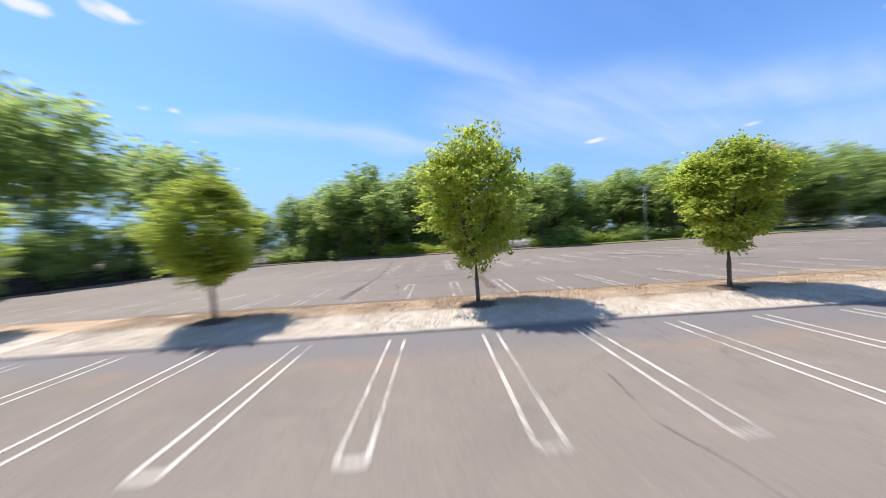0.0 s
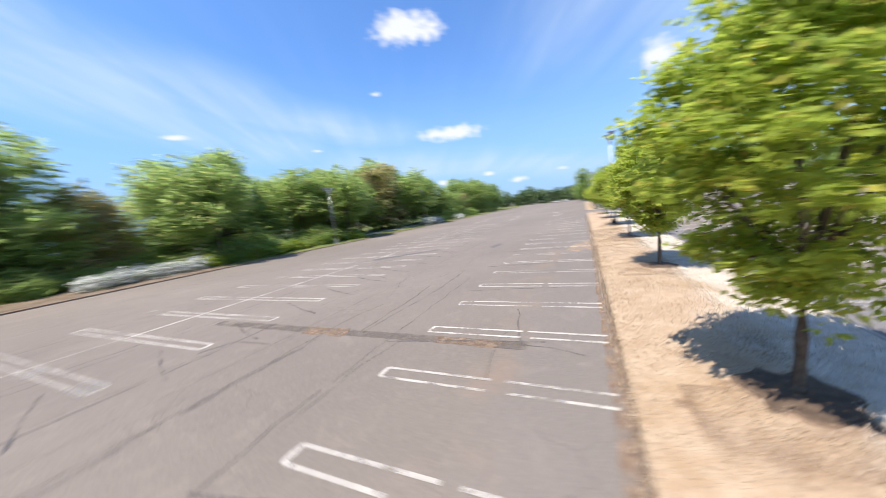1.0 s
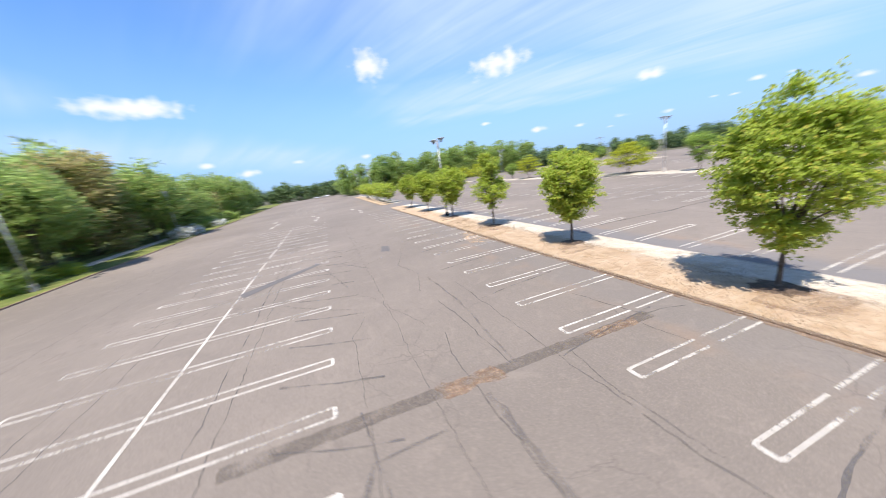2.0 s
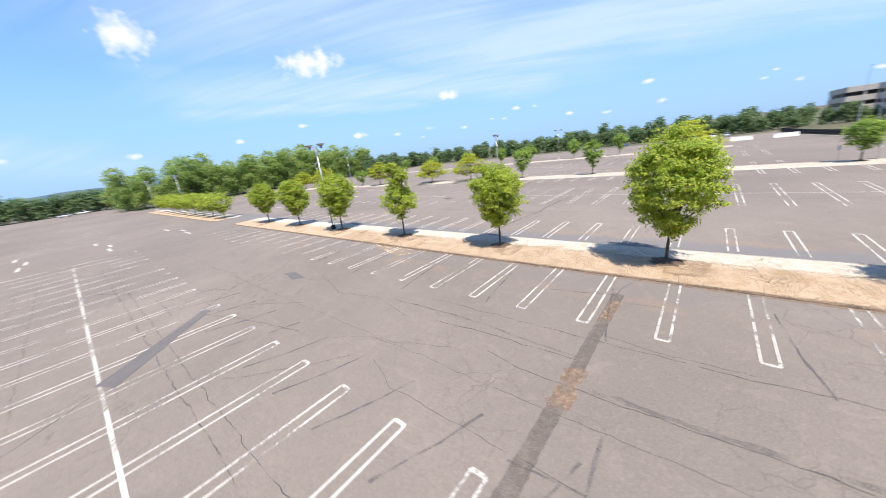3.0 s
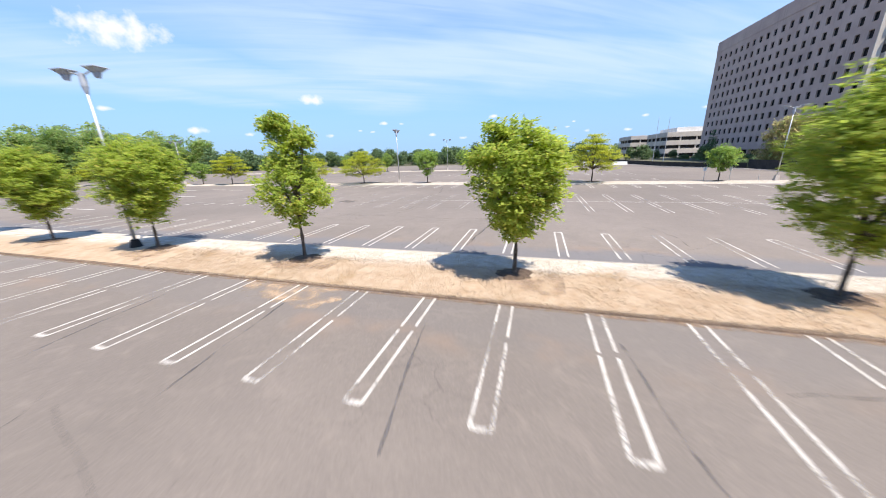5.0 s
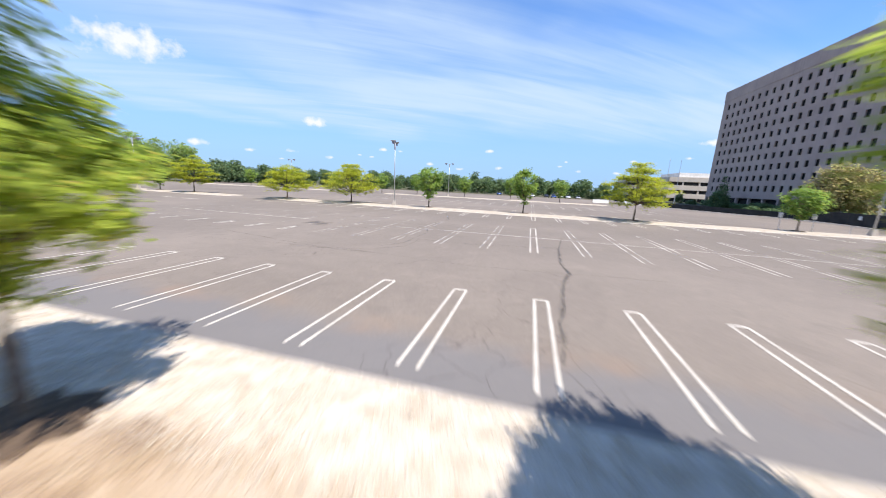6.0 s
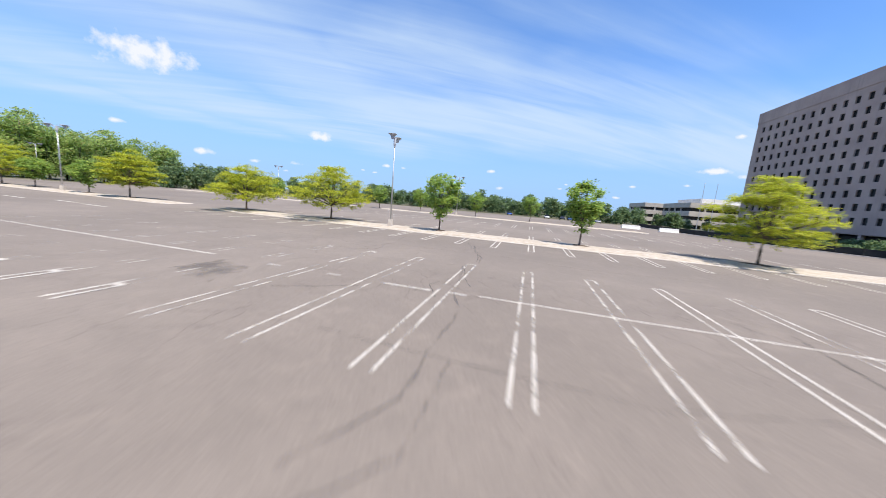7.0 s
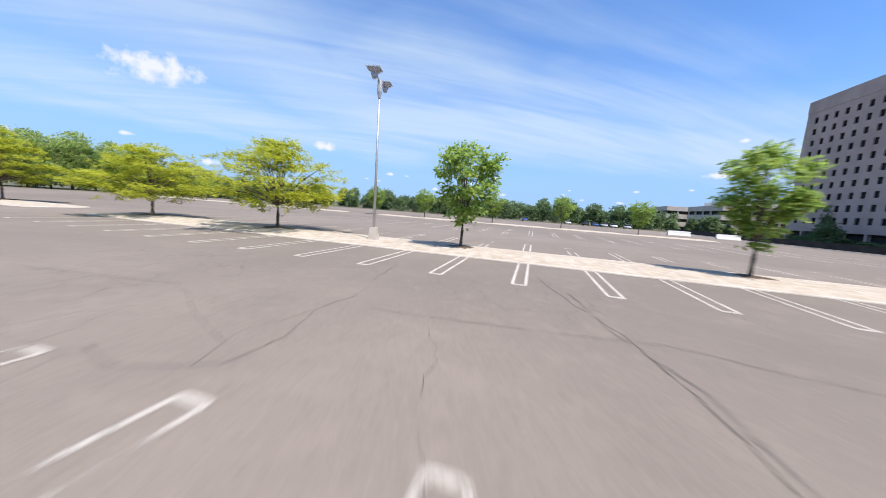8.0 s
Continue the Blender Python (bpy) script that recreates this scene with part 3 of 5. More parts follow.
def limbs(bm, rng, h0, r0, lobes, lean=(0, 0), count=7, sides=8):
    """Trunk with a slight bend, and limbs that rise into the lobes."""
    top = Vector((lean[0], lean[1], h0))
    tube(bm, [(0, 0, -0.1), (0.02, 0.01, 0.15), (lean[0] * .3, lean[1] * .3, h0 * 0.5), tuple(top)], [r0 * 1.45, r0 * 1.05, r0 * 0.92, r0 * 0.8], sides)
    for k in range(count):
        cx, cy, cz, a, b, c = lobes[k % len(lobes)]
        t = rng.uniform(0, 6.283)
        e = Vector((cx + math.cos(t) * a * 0.6, cy + math.sin(t) * b * 0.6, cz + c * rng.uniform(-0.1, 0.65)))
        s = top * rng.uniform(0.86, 1.0)
        mid = s.lerp(e, 0.45) + Vector((0, 0, 0.12 * (e - s).length)) * 0.5
        tube(bm, [tuple(s), tuple(mid), tuple(e)], [r0 * 0.55, r0 * 0.34, r0 * 0.10], 6)
        for _ in range(2):
            q = mid.lerp(e, rng.uniform(0.1, 0.7))
            g = q + Vector((rng.normal(0, a * 0.35), rng.normal(0, b * 0.35), abs(rng.normal(0, c * 0.35))))
            tube(bm, [tuple(q), tuple(q.lerp(g, 0.5)), tuple(g)], [r0 * 0.2, r0 * 0.13, r0 * 0.04], 5)


def tree_meshes(kind, seed, lobes, h0, r0, tips, per, spread, length, width, leaf, flat=0.6, gap=-0.3, freq=0.9, count=8, lean=(0, 0), thick=0.24, rough=0.30, hug=0.3):
    rng = np.random.default_rng(seed)
    bm = bmesh.new()
    limbs(bm, rng, h0, r0, lobes, lean, count)
    trunk = mesh_bm(kind + "_trunk", bm, BARK, True)
    t, o = crown_points(rng, lobes, tips, seed, thick, rough, gap, freq)
    V, F = leaves(rng, t, o, per, spread, length, width, flat, hug, True)
    return trunk, mesh_np(kind + "_crown", V, F, leaf)


def plant(kind, meshes, x, y, z, turn, scale, label, category="tree", group=""):
    ob = tagged(new(kind), label, category, group)
    ob.matrix_basis = pose(x, y, z, 0, 0, turn) @ Matrix.Diagonal((*scale, 1))
    part("trunk", meshes[0], ob)
    part("crown", meshes[1], ob)
    return ob


# ---------------------------------------------------------------- ground and lot
def polygon_mesh(name, pts, z, material):
    bm = bmesh.new()
    f = bm.faces.new([bm.verts.new((x, y, z)) for x, y in pts])
    bmesh.ops.triangulate(bm, faces=[f])
    return mesh_bm(name, bm, material)


bm = bmesh.new()
bmesh.ops.create_grid(bm, x_segments=60, y_segments=60, size=3000)
for v in bm.verts:
    v.co.z = -0.06
tagged(new("ground", mesh_bm("ground", bm, LAND)), "rough grass land around the car park", "ground", kind="structure")

LOT = [(-24, 41.8), (230, 41.8), (230, 6), (160, 2), (152, -20), (150, -145), (-20.5, -145), (-22.5, -116), (-26, -95), (-31, -84), (-37, -77), (-38, -66), (-36.2, -55), (-33, -41), (-44, -30), (-46, -10), (-43, 4), (-41, 14), (-39.2, 25), (-34, 38)]
lot = tagged(new("parking_lot", polygon_mesh("parking_lot", LOT, 0.0, ASPHALT)), "old cracked grey asphalt car park with worn stall lines", "parking lot", kind="structure")


def kerb_line(name, pts, width, height, material, label, closed=False):
    """A kerb with a rounded top edge along a line."""
    n = len(pts)
    prof = [(-width / 2, -0.05), (-width / 2, height - 0.025), (-width / 2 + 0.025, height), (width / 2 - 0.025, height), (width / 2, height - 0.025), (width / 2, -0.05)]
    V, F = [], []
    for i, (x, y) in enumerate(pts):
        a, b = pts[(i - 1) % n if closed else max(i - 1, 0)], pts[(i + 1) % n if closed else min(i + 1, n - 1)]
        dx, dy = b[0] - a[0], b[1] - a[1]
        l = math.hypot(dx, dy)
        for u, z in prof:
            V.append((x - dy / l * u, y + dx / l * u, z))
    k = len(prof)
    for i in range(n if closed else n - 1):
        j = (i + 1) % n
        for q in range(k - 1):
            F.append((i * k + q, j * k + q, j * k + q + 1, i * k + q + 1))
    return tagged(new(name, mesh_np(name, V, F, material)), label, "kerb", kind="structure")


def island_outline(x0, x1, y0, y1, r=1.2, step=3.0):
    pts = []
    for cx, cy, a0 in ((x1 - r, y1 - r, 0), (x0 + r, y1 - r, 90), (x0 + r, y0 + r, 180), (x1 - r, y0 + r, 270)):
        for k in range(6):
            a = radians(a0 + 18 * k)
            pts.append((cx + r * math.cos(a), cy + r * math.sin(a)))
        if a0 == 0: pts += [(x, y1) for x in np.arange(x1 - r - step, x0 + r, -step)]
        if a0 == 180: pts += [(x, y0) for x in np.arange(x0 + r + step, x1 - r, step)]
    return pts


def strip_z(x, y, x0, x1, y0, y1):
    """Height of the gently crowned turf of a strip."""
    u, v = min(1.0, max(0.0, (x - x0 - 0.08) / (x1 - x0 - 0.16))), min(1.0, max(0.0, (y - y0 - 0.08) / (y1 - y0 - 0.16)))
    edge = min(1.0, 4 * v * (1 - v)) * min(1.0, 40 * u * (1 - u))
    return 0.06 + 0.13 * edge + 0.04 * edge * noise.noise(Vector((x * 0.7, y * 0.7, 3)))


def island(x0, x1, y0, y1, mat, kerb, label):
    kerb_line("kerb", island_outline(x0, x1, y0, y1), 0.15, 0.065, kerb, "low weathered kerb round a planting strip", True)
    nx, ny = max(int((x1 - x0) / 0.6), 4), 9
    V, F = [], []
    for j in range(ny + 1):
        for i in range(nx + 1):
            u, v = i / nx, j / ny
            x, y = x0 + 0.08 + u * (x1 - x0 - 0.16), y0 + 0.08 + v * (y1 - y0 - 0.16)
            z = strip_z(x, y, x0, x1, y0, y1)
            if i in (0, nx) and j in (0, ny): x += 0.45 if i == 0 else -0.45
            V.append((x, y, z))
    for j in range(ny):
        for i in range(nx):
            a = j * (nx + 1) + i
            F.append((a, a + 1, a + nx + 2, a + nx + 1))
    me = mesh_np("planting_strip", V, F, mat)
    for f in me.polygons: f.use_smooth = True
    return tagged(new("planting_strip", me), label, "planting strip", kind="structure")


island(-62, 58, -2.62, 2.5, STRIP, STRIP_KERB, "straw-dry turf strip between parking rows, bleached pale along one side")
island(68, 140, -2.62, 2.5, STRIP, STRIP_KERB, "straw-dry turf strip between parking rows")
island(-31, 55.5, -45.4, -40.7, STRIP_PALE, CONCRETE, "sun-bleached pale planting strip between parking rows")
island(63.3, 132, -45.4, -40.7, STRIP_PALE, CONCRETE, "sun-bleached pale planting strip between parking rows")
island(-8, 57, -93.5, -89.0, STRIP_PALE, CONCRETE, "sun-bleached pale planting strip far across the lot")
island(66, 132, -93.5, -89.0, STRIP_PALE, CONCRETE, "sun-bleached pale planting strip far across the lot")
kerb_line("kerb", [(-20.5, -145), (-22.5, -116), (-26, -95), (-31, -84), (-37, -77), (-38, -66), (-36.2, -55), (-33, -41)], 0.3, 0.14, CONCRETE, "pale kerb before the screened fence")
kerb_line("kerb", [(-33, -41), (-44, -30), (-46, -10), (-43, 4), (-41, 14), (-39.2, 25), (-34, 38), (-24, 41.8)] + [(x, 41.8) for x in range(-10, 231, 12)], 0.16, 0.14, BROWN_KERB, "stained kerb between the lot and the wooded verge")
bm = bmesh.new()
prev = None
for x in range(-60, 231, 3):
    row = [bm.verts.new((x, y, z + 0.06 * noise.noise(Vector((x * 0.3, y * 0.3, 0))) * (i > 0))) for i, (y, z) in enumerate(((41.86, 0.10), (43.4, 0.2), (46.5, 0.32), (53, 0.4), (73, 0.5), (113, 0.4)))]
    if prev and x > -20:
        for i in range(5): bm.faces.new((prev[i], row[i], row[i + 1], prev[i + 1]))
    prev = row
tagged(new("verge", mesh_bm("verge", bm, VERGE, True)), "grassy verge rising to the wood", "verge", kind="structure")
tagged(new("path", box_mesh("path", CONCRETE, 45, 86, 46.2, 48.2, 0.1, 0.42)), "pale paved path along the wooded verge", "path", kind="structure")


# ---------------------------------------------------------------- sky-line: wooded hill far off
V, F = [], []
for k in range(121):
    a = radians(-12 + k * 0.6)
    h = (24 + 34 * max(0, noise.noise(Vector((k * 0.045, 1.3, 0))) + 0.45)) * min(1, k / 20, (120 - k) / 20) + 2 * noise.noise(Vector((k * 0.9, 7, 0)))
    V += [(1900 * math.cos(a), 1900 * math.sin(a), -2), (1950 * math.cos(a), 1950 * math.sin(a), h)]
    if k: F.append((2 * k - 2, 2 * k, 2 * k + 1, 2 * k - 1))
tagged(new("backdrop", mesh_np("backdrop", V, F, HILL)), "low wooded hills on the horizon, tinted blue for haze", "hills", kind="structure")


# ---------------------------------------------------------------- trees of the strips
Z_STRIP = 0.16
LBL_Z = "young zelkova tree with dense bright green crown on the dry strip"


VASE = ((0, 0.14), (0.08, 0.36), (0.25, 0.70), (0.45, 0.92), (0.65, 1.0), (0.82, 0.82), (0.93, 0.54), (1, 0.25))
OVAL = ((0, 0.24), (0.08, 0.54), (0.25, 0.86), (0.48, 1.0), (0.68, 0.94), (0.85, 0.68), (1, 0.24))
WAIST = ((0, 0.12), (0.08, 0.35), (0.2, 0.80), (0.32, 1.0), (0.46, 0.80), (0.58, 0.46), (0.68, 0.36), (0.8, 0.42), (0.92, 0.36), (1, 0.15))
TIER = ((0, 0.7), (0.12, 0.96), (0.35, 1.0), (0.6, 0.8), (0.8, 0.55), (1, 0.2))


def zelkova(x, y, h, w, seed, tall=None, tips=1250, label=LBL_Z, turn=0.0, low=1.75, sub=(), form=None, leaf=None):
    """Vase-shaped street tree; sub: extra sprays round (x, y, z, r)."""
    near = tips > 1000
    ms = spray_tree("zelkova", seed, low, h - 0.1, w, form or VASE, 88 if form is WAIST else 165 if near else 75, 15 if near else 9, 11 if near else 7, 0.08 if near else 0.12,
                    0.155 if near else 0.26, 0.085 if near else 0.14, leaf or LEAF_A, low + 0.3, 0.095, sub=sub, hug=0.45)
    return plant("street_tree", ms, x, y, Z_STRIP, turn, (1, 1, 1), label, "tree", "street trees on the strips")


S_TREES = [(-23.0, 6.0, 4.2, ()), (-12.8, 5.75, 3.9, ()), (-2.37, 7.15, 4.3, ((0.2, 0, 5.9, 0.7), (-1.0, 0.2, 5.6, 0.6), (1.0, 0.3, 5.5, 0.6))),
           (7.9, 6.0, 3.9, ((0.9, 0, 5.5, 0.5), (-1.1, 0, 4.9, 0.7))), (18.25, 6.7, 4.0, ((0.8, 0, 6.4, 0.42), (0.1, 0.1, 6.6, 0.3), (-0.8, 0.1, 5.7, 0.40))),
           (28.7, 6.3, 4.4, ((-1.3, 0, 3.3, 0.9),)), (38.9, 6.1, 4.1, ((0.8, 0, 5.7, 0.5),)), (48.9, 6.0, 4.1, ())]
for i, (x, h, w, sub) in enumerate(S_TREES):
    zelkova(x, 0.0, h, w, 11 + i, tips=1900 if -14 < x < 50 else 900, sub=sub, form=WAIST if 18 < x < 19 else OVAL if -14 < x < -2 else None, low=2.0 if 18 < x < 19 else 1.7)


def mulch_ring(x, y, r, seed):
    bm = bmesh.new()
    c = bm.verts.new((0, 0, 0.045))
    ring = []
    for k in range(22):
        a = 6.2832 * k / 22
        q = r * (1 + 0.45 * noise.noise(Vector((math.cos(a) * 2.6, math.sin(a) * 2.6, seed))))
        ring.append((bm.verts.new((math.cos(a) * q * 0.6, math.sin(a) * q * 0.6, 0.03)), bm.verts.new((math.cos(a) * q, math.sin(a) * q * 0.85, -0.05))))
    for k in range(22):
        a, b = ring[k], ring[(k + 1) % 22]
        bm.faces.new((c, a[0], b[0])); bm.faces.new((a[0], a[1], b[1], b[0]))
    ob = tagged(new("mulch_ring", mesh_bm("mulch_ring", bm, MULCH, True)), "dark brown mulch ring round a tree foot", "mulch", "mulch rings", "stuff")
    ob.location = (x, y, 0.20)


def bare_soil(x, y, r, seed):
    """Thin reddish bare earth over the turf beside a tree."""
    V, F, n = [], [], 16
    for j in range(n + 1):
        for i in range(n + 1):
            a, b = (i / n * 2 - 1) * r, (j / n * 2 - 1) * r * 0.72
            V.append((x + a, y + b, strip_z(x + a, y + b, -62, 58, -2.62, 2.5) + 0.014))
    for j in range(n):
        for i in range(n):
            a, b = ((i + 0.5) / n * 2 - 1), ((j + 0.5) / n * 2 - 1)
            if a * a + b * b > (0.8 + 0.5 * noise.noise(Vector((a * 2, b * 2, seed)))) ** 2: continue
            k = j * (n + 1) + i
            F.append((k, k + 1, k + n + 2, k + n + 1))
    tagged(new("bare_soil", mesh_np("bare_soil", V, F, SOIL)), "thin reddish bare earth beside a tree foot", "soil", "bare soil", "stuff")


for i, (x, *_) in enumerate(S_TREES):
    mulch_ring(x, 0.0, 0.95, i)
    bare_soil(x - 0.7, 0.62, 1.9, i * 2.7)


def locust(x, y, h, w, seed, label="yellow-green honey locust with flat layered branches on the pale strip"):
    """Honey locust: wide, open, in flat tiers."""
    ms = spray_tree("locust", seed, h * 0.30, h - 0.15, w, TIER, 95, 24, 13, 0.10, 0.20, 0.055, LEAF_Y, h * 0.30, 0.12, 0.03, (0.08, 0.16), (), 26, 6, 0.0, True)
    return plant("street_tree", ms, x, y, Z_STRIP, 0, (1, 1, 1), label, "tree", "street trees on the strips")


for x, h, w, s in ((-1.2, 7.3, 8.6, 1), (39.8, 6.0, 9.2, 2), (52.2, 5.7, 9.0, 3), (73.2, 6.8, 7.8, 4), (104, 7.4, 9.4, 5), (119, 6.4, 9, 6)):
    locust(x, -43.4, h, w, 30 + s)
    mulch_ring(x, -43.4, 1.1, s)
for x, h, w, sub in ((26.6, 6.0, 4.0, ((-1.2, 0, 4.9, 0.75),)), (12.7, 6.0, 3.4, ((0.2, 0, 5.3, 0.6),)), (-18.1, 5.0, 3.9, ()), (82, 4.8, 4.4, ()), (95, 4.6, 4.0, ())):
    zelkova(x, -43.4, h, w, int(60 + x), tips=800, sub=sub, label="young green street tree on the pale strip", low=1.5, leaf=LEAF_G)
    mulch_ring(x, -43.4, 0.9, x)
for x, s in ((70, 1), (77, 2), (84, 3), (91, 4), (98, 5), (106, 6), (114, 7), (124, 8)):
    zelkova(x, 0, 5.2, 5.2, 80 + s, tips=420, low=1.3)
for x, s in ((46, 1), (17.5, 2), (31, 3), (4, 4), (58, 5), (74, 6), (92, 7), (110, 8)):
    zelkova(x, -91.2, 6.2, 4.6, 100 + s, tips=380, label="green street tree on a far planting strip", low=1.6, leaf=LEAF_G)


# ---------------------------------------------------------------- woods
def wood_lobes(rng, h, w, low):
    out = []
    for k in range(9):
        f = k / 8
        z = low + (h - low) * (0.16 + 0.70 * f)
        s = w * 0.5 * (0.62 + 0.45 * math.sin(math.pi * (0.25 + 0.6 * f))) * 0.62
        t = k * 2.4 + rng.uniform(-0.6, 0.6)
        r = w * rng.uniform(0.22, 0.31)
        out.append((math.cos(t) * s * (1 - 0.5 * f), math.sin(t) * s * (1 - 0.5 * f), z, r, r, r * rng.uniform(0.7, 0.95)))
    return out


WOOD = []
for k in range(5):
    rng = np.random.default_rng(200 + k)
    WOOD.append(tree_meshes("wood_tree", 200 + k, wood_lobes(rng, 15, 10, 0.2 + k * 0.2), 4.0, 0.26, 830, 8, 0.50, 0.48, 0.35, (LEAF_W, LEAF_W, LEAF_D, LEAF_W, LEAF_R)[k], 0.55, -0.27, 0.32, 9))
HIGH = []
for k in range(2):
    rng = np.random.default_rng(260 + k)
    HIGH.append(tree_meshes("wood_tree", 260 + k, wood_lobes(rng, 15, 10, 4.6), 6.0, 0.26, 850, 8, 0.46, 0.50, 0.36, LEAF_W, 0.55, -0.30, 0.32, 9))
TALL = []
for k in range(2):
    rng = np.random.default_rng(280 + k)
    TALL.append(tree_meshes("wood_tree", 280 + k, wood_lobes(rng, 15, 10, 7.0), 8.0, 0.24, 520, 8, 0.50, 0.46, 0.34, LEAF_W, 0.55, -0.24, 0.32, 9))
FAR_TREE = []
for k in range(3):
    rng = np.random.default_rng(230 + k)
    FAR_TREE.append(tree_meshes("far_tree", 230 + k, wood_lobes(rng, 10, 8, 0.8), 2.0, 0.2, 330, 6, 0.6, 0.8, 0.55, LEAF_F, 0.5, -0.4, 0.3, 6))

wrng = np.random.default_rng(7)


def wood(x, y, k, s, z=0.0, label="tall leafy deciduous tree at the wood edge", far=False, high=False, tall=False):
    src = FAR_TREE if far else TALL if tall else HIGH if high else WOOD
    t = wrng.uniform(0, 360)
    plant("woodland_tree", src[k % len(src)], x, y, z, t, (s * wrng.uniform(0.9, 1.15), s * wrng.uniform(0.9, 1.15), s * wrng.uniform(0.92, 1.1)), label, "tree", "woodland trees")


x = -34.0
i = 0
while x < 175:
    big = 0.78 + 0.42 * noise.noise(Vector((x * 0.05, 3.3, 0))) + wrng.uniform(-0.16, 0.24)
    if x < -25: big *= 0.78
    if -25 < x < -8: big *= 1.28
    if -8 < x < 6: big *= 1.1
    if 12 < x < 75: big *= 1.2
    if 6 < x < 10: big *= 0.74
    if 26 < x < 39: big *= 1.3
    open_foot = 22 < x < 88
    wood(x, (51.8 if x < 40 else 50.4) + wrng.uniform(-1.4, 3.0), (0, 1, 3, 2, 0, 3, 1, 4)[i % 8], big, high=open_foot and i % 8 != 7)
    wood(x + 3, 59 + wrng.uniform(-2, 2), (1, 2, 0, 3)[i % 4], big * (0.66 if 1 < x < 9 else 1.12))
    x += wrng.uniform(5.2, 7.5) * (1 if x < 90 else 1.5)
    i += 1
for x, y, k, s in ((-52, 28, 0, 1.6), (-46, 42, 1, 1.35), (-58, 20, 3, 1.7), (-60, 8, 2, 1.5), (-40, 52, 3, 0.7), (-66, 36, 1, 1.7), (-62, -4, 0, 1.4), (-58, 49, 2, 1.4), (-64, -16, 1, 1.3), (-64, -32, 3, 1.2), (-53, 14, 1, 0.62), (-48, 25, 0, 0.6), (-44, 34, 1, 0.58)):
    wood(x, y, k, s, tall=s > 1.25)
for x, y, s in ((16, 46.2, 0.85), (41, 46.4, 0.85), (-14, 46.0, 0.8), (-22, 46.3, 0.85)):
    wood(x, y, int(x) % 2, s, 0.2, "leafy tree overhanging the kerb of the lot", high=True)
for k in range(24):
    y = -112 + k * 5.0
    wood(166 + wrng.uniform(-2, 5) + (8 if y > -5 else 0), y, (0, 3, 1, 2)[k % 4], wrng.uniform(0.85, 1.25) * (0.7 if y > -14 else 1.0), label="tall leafy tree on the far side of the lot")
    if k % 2: wood(178 + wrng.uniform(-3, 5), y, (2, 1)[k % 2], wrng.uniform(1.0, 1.35), label="tall leafy tree on the far side of the lot")
for k in range(54):
    x = -54 + k * 4.5 + wrng.uniform(-1.8, 1.8)
    wood(x, -168 + wrng.uniform(-7, 6), k, wrng.uniform(0.55, 0.9) * (1 if x > -14 else 0.85 if x > -45 else 0.5), label="dark rounded tree in the distant tree line", far=True)
for k in range(24):
    wood(-38 + k * 9.5 + wrng.uniform(-3, 3), -196 + wrng.uniform(-6, 6), k + 1, wrng.uniform(0.75, 1.05), label="dark rounded tree in the distant tree line", far=True)
for k in range(12):
    wood(152 + k * 1.2 + wrng.uniform(-2, 2), -100 - k * 5.5, k, wrng.uniform(0.7, 1.0), label="dark rounded tree in the distant tree line", far=True)
for k in range(12):
    wood(236 + wrng.uniform(-4, 4), -4 + k * 6, k, wrng.uniform(0.8, 1.2), label="leafy tree at the end of the road", far=True)


def shrub_mesh(seed, r, h, leaf):
    rng = np.random.default_rng(seed)
    lobes = [(rng.uniform(-0.6, 0.6) * r, rng.uniform(-0.5, 0.5) * r, h * 0.45, r * 0.55, r * 0.5, h * 0.5) for _ in range(5)]
    t, o = crown_points(rng, lobes, 160, seed, 0.2, 0.2, -0.5, 1.0)
    V, F = leaves(rng, t, o, 9, 0.2, 0.26, 0.17, 0.5, 0.4, True)
    return mesh_np("shrub", V, F, leaf)


SHRUB = [shrub_mesh(301, 1.8, 1.6, LEAF_A), shrub_mesh(302, 1.6, 1.3, LEAF_W), shrub_mesh(303, 2.0, 1.5, BLOSSOM), shrub_mesh(304, 1.8, 1.4, LEAF_F)]


def shrub(x, y, k, s, label, z=0.15):
    ob = tagged(new("shrub", SHRUB[k]), label, "shrub", "shrubs on the verge")
    ob.matrix_basis = pose(x, y, z, 0, 0, wrng.uniform(0, 360)) @ Matrix.Diagonal((s, s, s * wrng.uniform(0.8, 1.15), 1))


for k in range(26):
    shrub(14 + k * 1.15, 45.7 + wrng.uniform(-0.5, 1.0), k % 2, wrng.uniform(0.7, 1.1), "bright green low shrub on the verge")
for x in (3.5, 5.8, 8.0, 10.0, 12.2): shrub(x + 0.6, 45.3 + wrng.uniform(-0.3, 0.4), 2, wrng.uniform(0.9, 1.15), "white-flowering low shrub beside the kerb")
for x in (72, 75, 78, 96): shrub(x, 44.3, 2, 1.3, "white-flowering low shrub beside the kerb")
for x in (-12.6, -10.4, -8.2, -6.2, -3.4): shrub(x, 46.4 + 0.05 * x, 0, 0.9 + 0.03 * abs(x), "bright green rounded shrub at the edge of the wood")
for y in range(6, 33, 4):
    wood(-44.5 + y * 0.14 + wrng.uniform(-0.6, 0.6), y, 2, wrng.uniform(0.36, 0.48), 0.0, "dark bushy tree behind the screened fence")
for k in range(64):
    if 38 < -34 + k * 2.4 < 88: continue
    shrub(-34 + k * 2.4, (49.2 if k < 21 else 48.2) + wrng.uniform(-0.8, 1), 1, wrng.uniform(1.3, 2.4) * (0.75 if k < 21 else 1), "dark green undergrowth below the trees")


